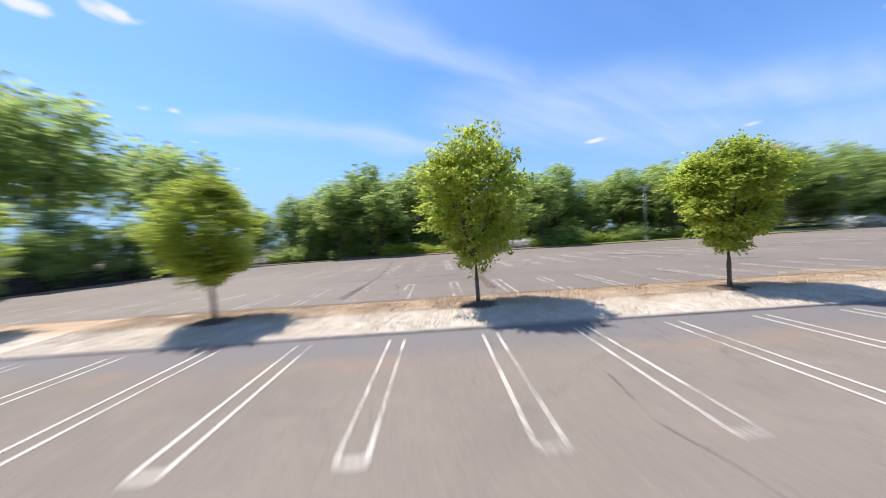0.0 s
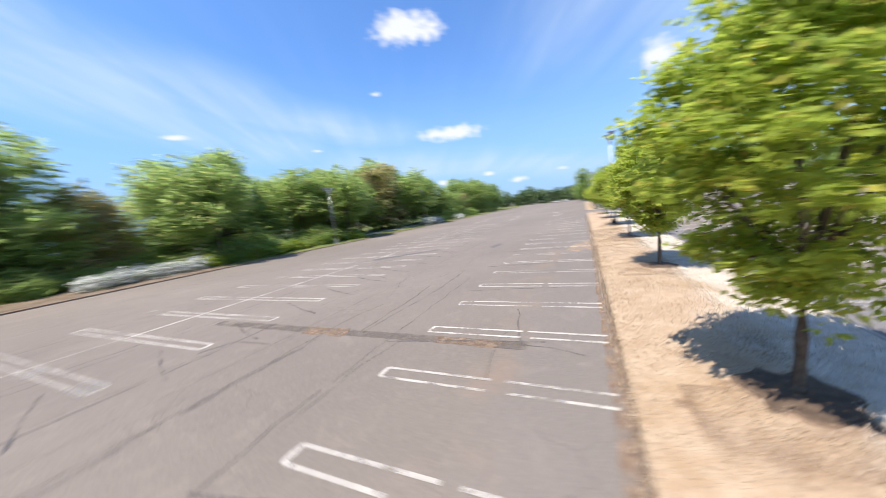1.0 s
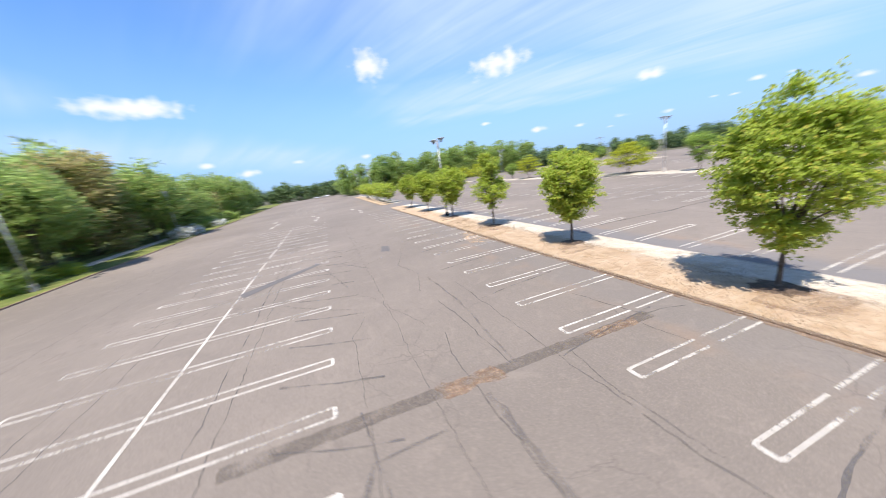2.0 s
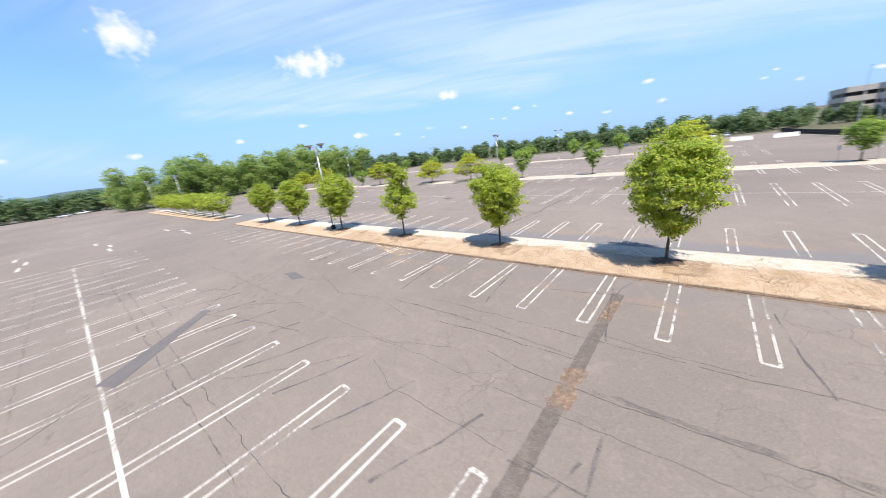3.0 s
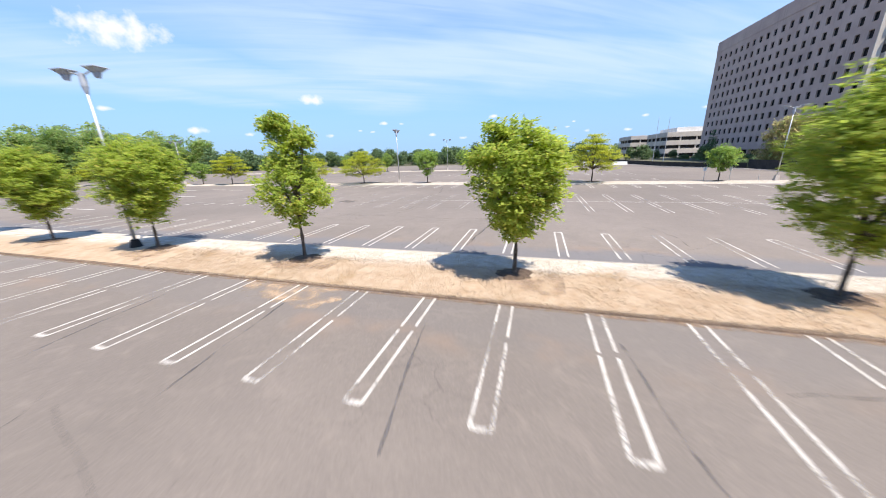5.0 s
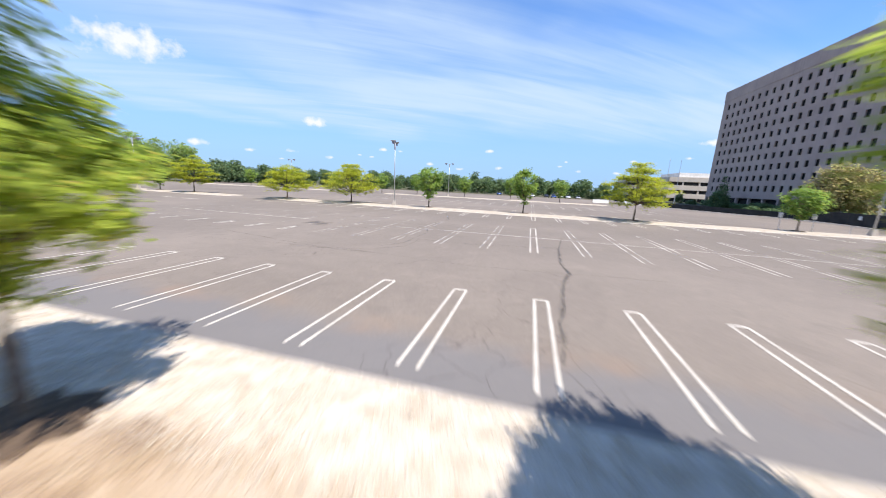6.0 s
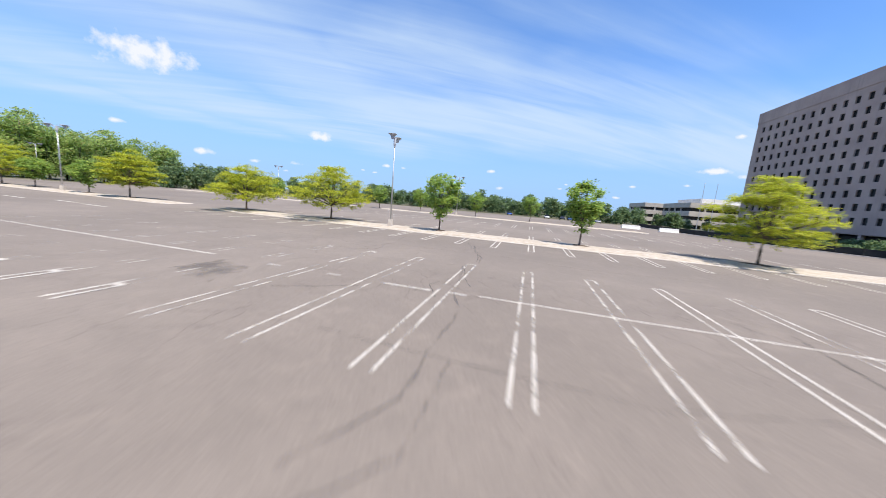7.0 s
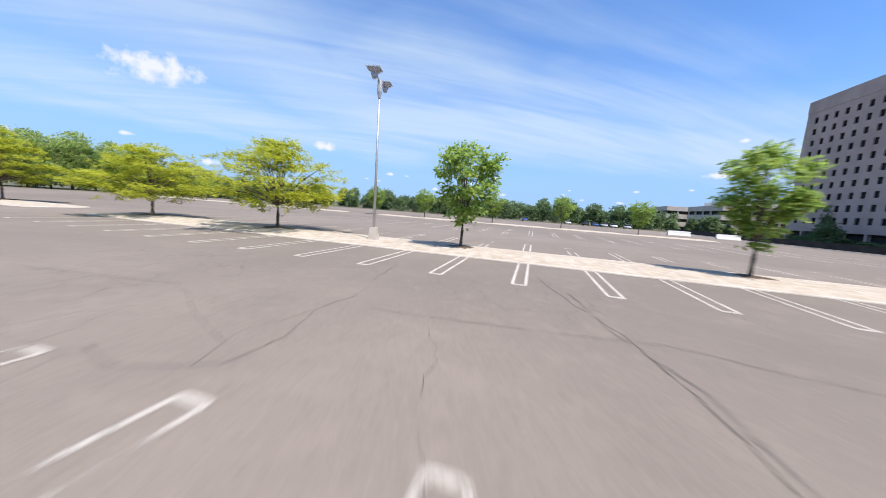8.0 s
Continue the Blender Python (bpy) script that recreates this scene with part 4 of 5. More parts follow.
# ---------------------------------------------------------------- light poles
def light_pole(x, y, turn, h=9.4, heads=2, z=0.15, base="cone", label="tall galvanised car park light with two funnel heads"):
    ob = tagged(new("street_lamp"), label, "street lamp", "car park lights")
    ob.matrix_basis = pose(x, y, z, 0, 0, turn)
    bm = bmesh.new(); frustum(bm, (0, 0, 0.4), (0, 0, h), 0.085, 0.05, 12)
    part("pole", mesh_bm("pole", bm, STEEL, True), ob)
    bm = bmesh.new()
    frustum(bm, (0, 0, -0.15), (0, 0, 0.75 if base == "cone" else 0.5), 0.42 if base == "cone" else 0.36, 0.27 if base == "cone" else 0.2, 4 if base == "cone" else 12)
    part("base", mesh_bm("base", bm, CONCRETE if base == "cone" else DARK), ob, "tapered concrete foot" if base == "cone" else "dark metal skirt at the foot")
    bm = bmesh.new(); frustum(bm, (0, 0, h - 0.85), (0, 0, h - 0.5), 0.075, 0.15, 10); frustum(bm, (0, 0, h - 0.5), (0, 0, h + 0.12), 0.15, 0.13, 10)
    part("collar", mesh_bm("collar", bm, HEAD), ob)
    for k in range(heads):
        a = radians(180 * k)
        ca, sa = math.cos(a), math.sin(a)
        bm = bmesh.new(); frustum(bm, (0, 0, h), (ca * 0.75, sa * 0.75, h + 0.22), 0.045, 0.04, 8)
        arm = part("arm", mesh_bm("arm", bm, STEEL), ob)
        bm = bmesh.new()
        c = Vector((ca * 1.0, sa * 1.0, h + 0.1))
        frustum(bm, c + Vector((0, 0, -0.26)), c + Vector((0, 0, -0.02)), 0.12, 0.19, 10)
        frustum(bm, c + Vector((0, 0, -0.02)), c + Vector((0, 0, 0.20)), 0.19, 0.46, 4)
        box(bm, c.x - 0.38, c.x + 0.38, c.y - 0.38, c.y + 0.38, c.z + 0.20, c.z + 0.25, 0.02)
        part("lamp_head", mesh_bm("lamp_head", bm, HEAD), ob, "dark funnel-shaped lamp head")
    return ob


light_pole(31.9, -42.6, -80, 9.05)
light_pole(30.5, 0.1, 8, base="skirt")
for x, y, t in ((34.0, 43.5, 15), (-24.9, -43.6, 0), (86.9, -42.8, 30), (97, 0.2, 10), (136, 0.2, 10), (36, -91.2, 20), (92, -91.2, 5), (148, -66, 40), (72, 44.6, 10)):
    light_pole(x, y, t, label="tall galvanised car park light pole")


# ---------------------------------------------------------------- office tower
def tower():
    """Precast office slab: 21 bays by 10 rows of deep-set windows, blank parapet."""
    ob = tagged(new("office_tower"), "large grey precast concrete office slab with rows of dark windows", "building")
    c0, c1 = Vector((-65.5, -170.8, 0)), Vector((-68.15, -96.55, 0))
    u = (c1 - c0).normalized(); Ln = 72.45
    ob.matrix_basis = Matrix.Translation(c0) @ Matrix(((u.x, -u.y, 0, 0), (u.y, u.x, 0, 0), (0, 0, 1, 0), (0, 0, 0, 1)))
    # local x along the face, local y into the block
    bays, rows, pitch, fl, top = 20, 10, 3.525, 3.76, 47.9
    ww, wh, z1, u0 = 1.45, 1.95, 41.0, 3.75
    xs, zs = [0.0], [3.6]
    for k in range(bays): xs += [u0 + pitch * k - ww / 2, u0 + pitch * k + ww / 2]
    xs.append(Ln)
    for r in range(rows - 1, -1, -1): zs += [z1 - fl * r - wh / 2, z1 - fl * r + wh / 2]
    zs.append(43.8)
    V, F = [], []

    def quad(a, b, c, d):
        k = len(V); V.extend((a, b, c, d)); F.append((k, k + 1, k + 2, k + 3))
    dep = 0.45
    for i in range(len(xs) - 1):
        for j in range(len(zs) - 1):
            a, b, c, d = xs[i], xs[i + 1], zs[j], zs[j + 1]
            if i % 2 and j % 2:
                quad((a, 0, c), (a, dep, c), (a, dep, d), (a, 0, d)); quad((b, dep, c), (b, 0, c), (b, 0, d), (b, dep, d))
                quad((a, 0, c), (b, 0, c), (b, dep, c), (a, dep, c)); quad((a, dep, d), (b, dep, d), (b, 0, d), (a, 0, d))
            else:
                quad((a, 0, c), (b, 0, c), (b, 0, d), (a, 0, d))
    D = 26.0
    quad((0, D, 3.4), (0, 0, 3.4), (0, 0, 43.8), (0, D, 43.8)); quad((Ln, 0, 3.4), (Ln, D, 3.4), (Ln, D, 43.8), (Ln, 0, 43.8))
    quad((Ln, D, 3.4), (0, D, 3.4), (0, D, 43.8), (Ln, D, 43.8)); quad((0, 0, 3.4), (0, D, 3.4), (Ln, D, 3.4), (Ln, 0, 3.4))
    for k in range(12):
        z = 3.76 * k + 1.6
        part("balcony", box_mesh("balcony", PALE_BAND, Ln - 0.3, Ln + 1.1, 1.75, D - 0.5, z - 1.0, z + 1.0, bevel=0.3), ob, "pale concrete gallery band")
        # flat near-black sheet in place of the shade between two bands
        if k < 11: part("recess", box_mesh("recess", DARK, Ln + 0.02, Ln + 0.12, 1.75, D - 0.5, z + 1.01, z + 2.75), ob, "dark sheet for the shade of a window recess")
    part("fin", box_mesh("fin", PALE_BAND, Ln + 0.004, Ln + 0.25, 0.0, 1.5, -0.1, 43.78), ob)
    part("wall", mesh_np("tower_wall", V, F, FACADE), ob)
    part("parapet", box_mesh("parapet", FACADE, -0.12, Ln + 0.12, -0.12, D + 0.12, 43.8, top, bevel=0.05), ob, "blank concrete band along the roof edge")
    part("roof", box_mesh("roof", CONCRETE, 12, Ln - 14, 6, D - 6, top, top + 2.5), ob)
    # near-black colour carries the deep shade below the overhanging floors
    part("ground_floor", box_mesh("ground_floor", DARK, 0.8, Ln - 1.6, 1.2, D - 0.5, -0.1, 3.4), ob, "recessed ground floor, darkened for its deep shade")
    pil = box_mesh("pillar", FACADE, -0.4, 0.4, 0.0, 1.0, -0.1, 3.6)
    for k in range(0, bays + 1, 2): part("pillar", pil, ob, "", pose(min(max(0.4, pitch * k), Ln - 0.4), 0, 0))
    bm = bmesh.new()
    t = 0.07
    box(bm, -ww / 2, -ww / 2 + t, 0, 0.1, -wh / 2, wh / 2); box(bm, ww / 2 - t, ww / 2, 0, 0.1, -wh / 2, wh / 2)
    box(bm, -ww / 2 + t, ww / 2 - t, 0, 0.1, -wh / 2, -wh / 2 + t); box(bm, -ww / 2 + t, ww / 2 - t, 0, 0.1, wh / 2 - t, wh / 2)
    box(bm, -0.03, 0.03, 0.0, 0.1, -wh / 2 + t, wh / 2 - t)
    frame_me = mesh_bm("window_frame", bm, FRAME)
    bm = bmesh.new(); box(bm, -ww / 2, ww / 2, 0.11, 0.16, -wh / 2, wh / 2)
    pane_me = mesh_bm("window_pane", bm, GLASS)
    for r in range(rows):
        for k in range(bays):
            w = part("window", frame_me, ob, "", pose(u0 + pitch * k, dep - 0.14, z1 - fl * r))
            part("pane", pane_me, w)


def banded_block(kind, x0, x1, y0, y1, storeys, floor_h, label, roof_set=0.0):
    """Low block with pale parapet bands; a near-black core gives the shade of the open storeys between them."""
    ob = tagged(new(kind), label, "building")
    part("core", box_mesh("core", DARK, x0 + 1.2, x1 - 1.2, y0 + 1.2, y1 - 1.2, -0.1, storeys * floor_h - 0.4), ob)
    for k in range(storeys):
        z = floor_h * (k + 1)
        part("band", box_mesh("band", PALE_BAND, x0, x1, y0, y1, z - 0.58 * floor_h, z, bevel=0.06), ob, "pale concrete parapet band")
    col = box_mesh("column", PALE_BAND, -0.35, 0.35, -0.35, 0.35, -0.1, storeys * floor_h - 0.1)
    for x in np.arange(x0 + 0.7, x1 - 0.5, 8): part("column", col, ob, "", pose(x, y1 - 0.6, 0))
    for y in np.arange(y0 + 0.7, y1 - 4, 8): part("column", col, ob, "", pose(x1 - 0.6, y, 0))
    if roof_set:
        part("penthouse", box_mesh("penthouse", WHITE, x0 + roof_set, x1 - roof_set, y0 + 4, y1 - 4, storeys * floor_h, storeys * floor_h + 2.6, bevel=0.05), ob)


tower()
banded_block("parking_garage", -128, -64, -246, -210, 3, 4.6, "low pale parking deck with dark open storeys behind the tower", 6)
banded_block("low_office", -135, -56, -290, -254, 3, 4.7, "long low pale office wing with dark window bands")


# ---------------------------------------------------------------- before the tower: fence, planting, flagpoles
def fence(pts, h):
    ob = tagged(new("screened_fence"), "long black screened site fence along the lot edge", "fence")
    for (x0, y0), (x1, y1) in zip(pts, pts[1:]):
        n = max(1, round(math.hypot(x1 - x0, y1 - y0) / 3.2))
        for k in range(n):
            ax, ay = x0 + (x1 - x0) * k / n, y0 + (y1 - y0) * k / n
            l = math.hypot(x1 - x0, y1 - y0) / n
            m = pose(ax, ay, 0, 0, 0, math.degrees(math.atan2(y1 - y0, x1 - x0)))
            part("panel", box_mesh("panel", DARK, 0.05, l - 0.05, -0.015, 0.015, 0.05, h), ob, "", m)
            part("post", box_mesh("post", FRAME, -0.04, 0.04, -0.04, 0.04, -0.05, h + 0.05), ob, "", m)


fence([(-34.3, -40.5), (-37.5, -55), (-39.3, -66), (-38.5, -77.5)], 2.0)
fence([(-38.5, -77.7), (-32.3, -84.5), (-27.3, -95.5), (-24, -116), (-22, -145)], 1.25)

fence([(-47.2, -10), (-44.2, 4), (-42.2, 14), (-40.4, 25), (-38.2, 31)], 1.6)


def notice(x, y, z, turn):
    ob = tagged(new("notice_board", box_mesh("notice_board", WHITE, -0.24, 0.24, -0.012, 0.012, -0.3, 0.3, bevel=0.008)), "small white notice hung on the fence", "notice")
    ob.matrix_basis = pose(x, y, z, 0, 0, turn)


for x, y, t in ((-36.5, -51, 102), (-37.8, -57.5, 98), (-38.7, -63, 98)): notice(x + 0.22, y, 1.35, t)


def post_sign(x, y, h, board=True):
    ob = tagged(new("sign_post"), "small white sign on a thin post" if board else "short bare post on the strip", "sign")
    ob.location = (x, y, 0.15)
    bm = bmesh.new(); frustum(bm, (0, 0, -0.1), (0.05, 0, h), 0.035, 0.03, 8)
    part("post", mesh_bm("post", bm, STEEL), ob)
    if board: part("board", box_mesh("board", WHITE, -0.15, 0.25, -0.05, -0.03, h - 0.5, h + 0.05, bevel=0.006), ob, "plain white board")


for x, h, b in ((-16.2, 2.0, True), (-19.3, 2.0, True), (-22.7, 0.9, False), (-27.0, 0.9, False)): post_sign(x, -43.2, h, b)


def flagpole(x, y):
    ob = tagged(new("flagpole"), "tall bare flagpole before the office wing", "flagpole", "flagpoles")
    ob.location = (x, y, 0)
    bm = bmesh.new(); frustum(bm, (0, 0, -0.1), (0, 0, 16.3), 0.12, 0.05, 10)
    part("pole", mesh_bm("pole", bm, HEAD), ob)
    bm = bmesh.new(); bmesh.ops.create_uvsphere(bm, u_segments=10, v_segments=6, radius=0.12, matrix=Matrix.Translation((0, 0, 16.4)))
    part("finial", mesh_bm("finial", bm, STEEL, True), ob)


flagpole(-37.2, -137.5); flagpole(-41, -137.8)

rng = np.random.default_rng(401)
ms = tree_meshes("park_tree", 401, wood_lobes(rng, 13, 12, 2.0), 3.0, 0.28, 900, 9, 0.45, 0.5, 0.3, LEAF_W, 0.6, -0.34, 0.4, 10)
plant("park_tree", ms, -49, -64, 0, 0, (1, 1, 1), "broad green tree behind the screened fence")
rng = np.random.default_rng(402)
ms = tree_meshes("park_tree", 402, wood_lobes(rng, 10, 10, 1.6), 2.4, 0.24, 1500, 9, 0.4, 0.42, 0.26, LEAF_R, 0.6, -0.3, 0.4, 10)
plant("park_tree", ms, -45, -76, 0, 0, (1, 1, 1), "russet-leaved tree behind the screened fence")
plant("park_tree", WOOD[1], -58, -54, 0, 80, (0.8, 0.8, 0.7), "green tree behind the screened fence")
plant("park_tree", FAR_TREE[1], -54, -136, 0, 30, (0.62, 0.62, 0.55), "small green tree before the office tower")


def conifer(x, y, h):
    lobes = [(0, 0, h * (0.16 + 0.1 * k), h * 0.25 * (1 - k / 9.5), h * 0.25 * (1 - k / 9.5), h * 0.05) for k in range(9)]
    ms = tree_meshes("conifer", 420, lobes, h * 0.9, 0.16, 700, 8, 0.2, 0.4, 0.12, LEAF_F, 0.5, -0.5, 0.8, 0)
    plant("conifer", ms, x, y, 0, 0, (1, 1, 1), "dark blue-green conifer before the office tower")


conifer(-60, -146.5, 11.5)
# these take the darkest leaf colour to stand for shade at the tower foot
for k in range(22):
    shrub(-59 + wrng.uniform(-2, 3), -165 + k * 3.6, 3, wrng.uniform(1.0, 1.7), "green shrub along the tower foot, darkened for shade", 0.0)
for k in range(10):
    shrub(-43 - wrng.uniform(0, 5), -55 - k * 5, 3, wrng.uniform(0.9, 1.5), "dark green shrub behind the fence", 0.0)


def barrier(x, y, turn):
    bm = bmesh.new()
    prof = [(-0.4, 0), (-0.4, 0.15), (-0.2, 0.45), (-0.13, 1.1), (0.13, 1.1), (0.2, 0.45), (0.4, 0.15), (0.4, 0)]
    a = [bm.verts.new((-2.5, u, z)) for u, z in prof]; b = [bm.verts.new((2.5, u, z)) for u, z in prof]
    for k in range(len(prof)): bm.faces.new((a[k], a[(k + 1) % 8], b[(k + 1) % 8], b[k]))
    bm.faces.new(a); bm.faces.new(b[::-1])
    ob = tagged(new("traffic_barrier", mesh_bm("traffic_barrier", bm, WHITE)), "white concrete traffic barrier on the asphalt", "barrier", "traffic barriers")
    ob.matrix_basis = pose(x, y, 0, 0, 0, turn)


barrier(-10.5, -112.5, 10); barrier(-19.5, -111, 10)

CARPAINT = {n: simple("car_paint_" + n, c, tuple(min(1, v * 1.15) for v in c), 2, 0.25, 0.1, 0, 20, 0.6) for n, c in
            (("white", (0.62, 0.62, 0.62)), ("blue", (0.05, 0.10, 0.28)), ("silver", (0.40, 0.41, 0.43)), ("dark", (0.03, 0.03, 0.035)))}
RUBBER = simple("tyre_rubber", (0.02, 0.02, 0.02), (0.035, 0.035, 0.035), 4, 0.9)


def car(x, y, turn, paint, tall=1.45):
    ob = tagged(new("car"), "parked %s car far across the lot" % paint, "car", "parked cars")
    ob.matrix_basis = pose(x, y, 0, 0, 0, turn)
    bm = bmesh.new()
    side = [(-2.2, 0.35), (-2.25, 0.75), (-1.9, 0.92), (-1.35, 0.98), (1.1, 0.95), (2.05, 0.82), (2.2, 0.6), (2.15, 0.32)]
    a = [bm.verts.new((u, -0.88, z)) for u, z in side]; b = [bm.verts.new((u, 0.88, z)) for u, z in side]
    for k in range(8): bm.faces.new((a[k], a[(k + 1) % 8], b[(k + 1) % 8], b[k]))
    bm.faces.new(a); bm.faces.new(b[::-1])
    bmesh.ops.bevel(bm, geom=list(bm.edges), offset=0.06, segments=2, affect="EDGES")
    part("body", mesh_bm("body", bm, CARPAINT[paint], True), ob)
    bm = bmesh.new()
    lo = [bm.verts.new(v) for v in ((-1.85, -0.8, 0.93), (1.0, -0.8, 0.93), (1.0, 0.8, 0.93), (-1.85, 0.8, 0.93))]
    hi = [bm.verts.new(v) for v in ((-1.3, -0.62, tall), (0.25, -0.62, tall), (0.25, 0.62, tall), (-1.3, 0.62, tall))]
    for k in range(4): bm.faces.new((lo[k], lo[(k + 1) % 4], hi[(k + 1) % 4], hi[k]))
    bm.faces.new(lo[::-1]); bm.faces.new(hi)
    part("cabin", mesh_bm("cabin", bm, GLASS), ob, "dark glazed cabin")
    part("roof", box_mesh("roof", CARPAINT[paint], -1.32, 0.27, -0.64, 0.64, tall, tall + 0.04, bevel=0.015), ob)
    for u in (-1.35, 1.35):
        for v in (-0.85, 0.85):
            bm = bmesh.new(); frustum(bm, (u, v - 0.1, 0.33), (u, v + 0.1, 0.33), 0.33, 0.33, 16)
            w = part("wheel", mesh_bm("wheel", bm, RUBBER), ob)
            bm = bmesh.new(); frustum(bm, (u, v - 0.112, 0.33), (u, v + 0.112, 0.33), 0.19, 0.19, 12)
            part("rim", mesh_bm("rim", bm, STEEL), w)


for x, y, t, p in ((-4, -147, 88, "white"), (-1, -147.5, 92, "silver"), (2, -147, 90, "blue"), (5, -147.3, 88, "dark"), (11, -147, 91, "white"), (-8, -146, 85, "silver"), (26, -147, 90, "blue"), (226, 14, 60, "white"), (219, 20, 70, "silver")):
    car(x, y, t, p)


# ---------------------------------------------------------------- stall markings
def hairpin(length, both, w=0.09, gap=0.52, cuts=()):
    """Two parallel lines joined by a rounded cap; local y runs away from the cap."""
    V, F = [], []

    def strip(pts, fat=1.0):
        v, f = ribbon(pts, [w * fat] * len(pts), 0.0)
        k = len(V); V.extend(v); F.extend(tuple(i + k for i in q) for q in f)
    h = (gap - w) / 2
    ends = [0.14, *cuts, length - (0.14 if both else 0)]
    for sx in (-1, 1):
        for y0, y1 in zip(ends[::2], ends[1::2]): strip([(sx * h, y) for y in np.linspace(y0 + sx * 0.06 * (y0 > 0.2), y1, 8)])
    for y0, d in ((0, 1),) + (((length, -1),) if both else ()):
        strip([(-h, y0 + d * 0.14), (-h * 0.85, y0 + d * 0.06), (0, y0 + d * 0.05), (h * 0.85, y0 + d * 0.06), (h, y0 + d * 0.14)], 1.5)
    return V, F


SHORT = mesh_np("stall_marking", *hairpin(5.1, False), PAINT)
SEAMED = mesh_np("stall_marking", *hairpin(5.22, False, cuts=(2.98, 3.2)), PAINT)
SEAMED_WORN = mesh_np("stall_marking", *hairpin(5.22, False, cuts=(2.75, 3.15)), PAINT_HALF)
LONG = mesh_np("stall_marking", *hairpin(10.7, True), PAINT)
LONG_WORN = mesh_np("stall_marking", *hairpin(11.6, False), PAINT_WORN)
LONG_BROKEN = mesh_np("stall_marking", *hairpin(11.6, False, cuts=(1.9, 3.4, 5.0, 7.6, 8.6, 9.5)), PAINT_WORN)
LONG_HALF = mesh_np("stall_marking", *hairpin(11.6, False), PAINT_HALF)
LONG_DIM = mesh_np("stall_marking", *hairpin(10.7, True), PAINT_DIM)
LONG_OPEN = mesh_np("stall_marking", *hairpin(11.6, False), PAINT)


def stall_row(x0, x1, phase, y, turn, me, pitch=2.74):
    k = math.ceil((x0 - phase) / pitch)
    while phase + pitch * k < x1:
        part("stall_marking", me, lot, "", pose(phase + pitch * k, y, 0.009, 0, 0, turn))
        k += 1


stall_row(-46, -1, -0.22, 7.88, 180, SEAMED_WORN)
stall_row(-1, 54, -0.22, 7.88, 180, SEAMED)
stall_row(-24, -4, -0.12, 15.5, 0, LONG_DIM)
stall_row(-4, 52, -0.12, 15.5, 0, LONG)
KEPT = mesh_np("stall_marking", *hairpin(5.15, False), PAINT_FRESH)
stall_row(-42, 4, 13.97, -8.37, 0, SHORT)
stall_row(4, 54, 13.97, -8.37, 0, KEPT)
stall_row(-30, 13, 17.25, -27.95, 0, LONG_OPEN, 2.93)
stall_row(13, 26.5, 17.25, -27.95, 0, LONG_HALF, 2.93)
stall_row(26.5, 52, 17.25, -27.95, 0, LONG_BROKEN, 2.93)
STUB = mesh_np("stall_marking", *hairpin(1.5, False, 0.14), PAINT_FRESH)
stall_row(26.5, 50, 17.25, -17.7, 0, STUB, 2.93)
FRESH = mesh_np("stall_marking", *hairpin(5.0, False), PAINT_FRESH)
stall_row(-28, 54, 22.9, -35.9, 180, FRESH, 2.9)
stall_row(-14, 54, 22.9, -50.8, 0, SHORT, 2.9)
stall_row(-12, 52, 22.9, -73.0, 0, LONG_OPEN, 2.9)
stall_row(-12, 54, 22.9, -83.5, 180, SHORT, 2.9)
stall_row(72, 130, 0.3, -27.2, 0, LONG_WORN)
stall_row(72, 130, 0.3, 15.5, 0, LONG_WORN)


def long_line(x0, x1, y, w, me_mat):
    xs = np.linspace(x0, x1, int((x1 - x0) / 1.5) + 2)
    V, F = ribbon([(x, y + 0.03 * noise.noise(Vector((x * 0.3, y, 0)))) for x in xs], [w] * len(xs), 0.011)
    part("centre_line", mesh_np("centre_line", V, F, me_mat), lot)


long_line(-3, 50, 21.05, 0.13, PAINT)
long_line(-12, -3, 21.15, 0.11, PAINT_DIM)
long_line(-30, 18.9, -22.22, 0.10, PAINT_FRESH)
long_line(20.65, 22.6, -22.03, 0.19, PAINT_HALF)
for x in (19.3, 24.4, 27.3): long_line(x, x + 0.6, -22.1, 0.2, PAINT_DIM)
long_line(31.0, 48, -22.3, 0.14, PAINT)
for x in (58, 63, 69):
    for y in (8, 17, 25, -12, -24, -33): long_line(x, x + 3.5, y + (x % 7) * 0.2, 0.3, PAINT_FRESH)


# ---------------------------------------------------------------- patches, sealed cracks, stains
def patch(name, pts, mat, z, ragged=0.06, n=14):
    """A flat patch with a slightly ragged edge."""
    bm = bmesh.new()
    out = []
    for (x0, y0), (x1, y1) in zip(pts, pts[1:] + pts[:1]):
        for k in range(n):
            x, y = x0 + (x1 - x0) * k / n, y0 + (y1 - y0) * k / n
            out.append((x + ragged * noise.noise(Vector((x * 3, y * 3, 1))), y + ragged * noise.noise(Vector((x * 3, y * 3, 9)))))
    f = bm.faces.new([bm.verts.new((x, y, z)) for x, y in out])
    bmesh.ops.triangulate(bm, faces=[f])
    part(name, mesh_bm(name, bm, mat), lot)


patch("asphalt_patch", [(13.8, 20.7), (18.7, 16.05), (19.15, 16.35), (14.8, 21.2)], PATCH, 0.012, 0.05)
patch("asphalt_patch", [(17.9, 10.45), (20.1, 10.1), (20.75, 10.7), (18.55, 11.1)], PATCH, 0.005)
patch("asphalt_patch", [(27.4, -19.1), (30.0, -19.7), (29.8, -21.7), (27.8, -21.1)], FAINT, 0.005, 0.4)
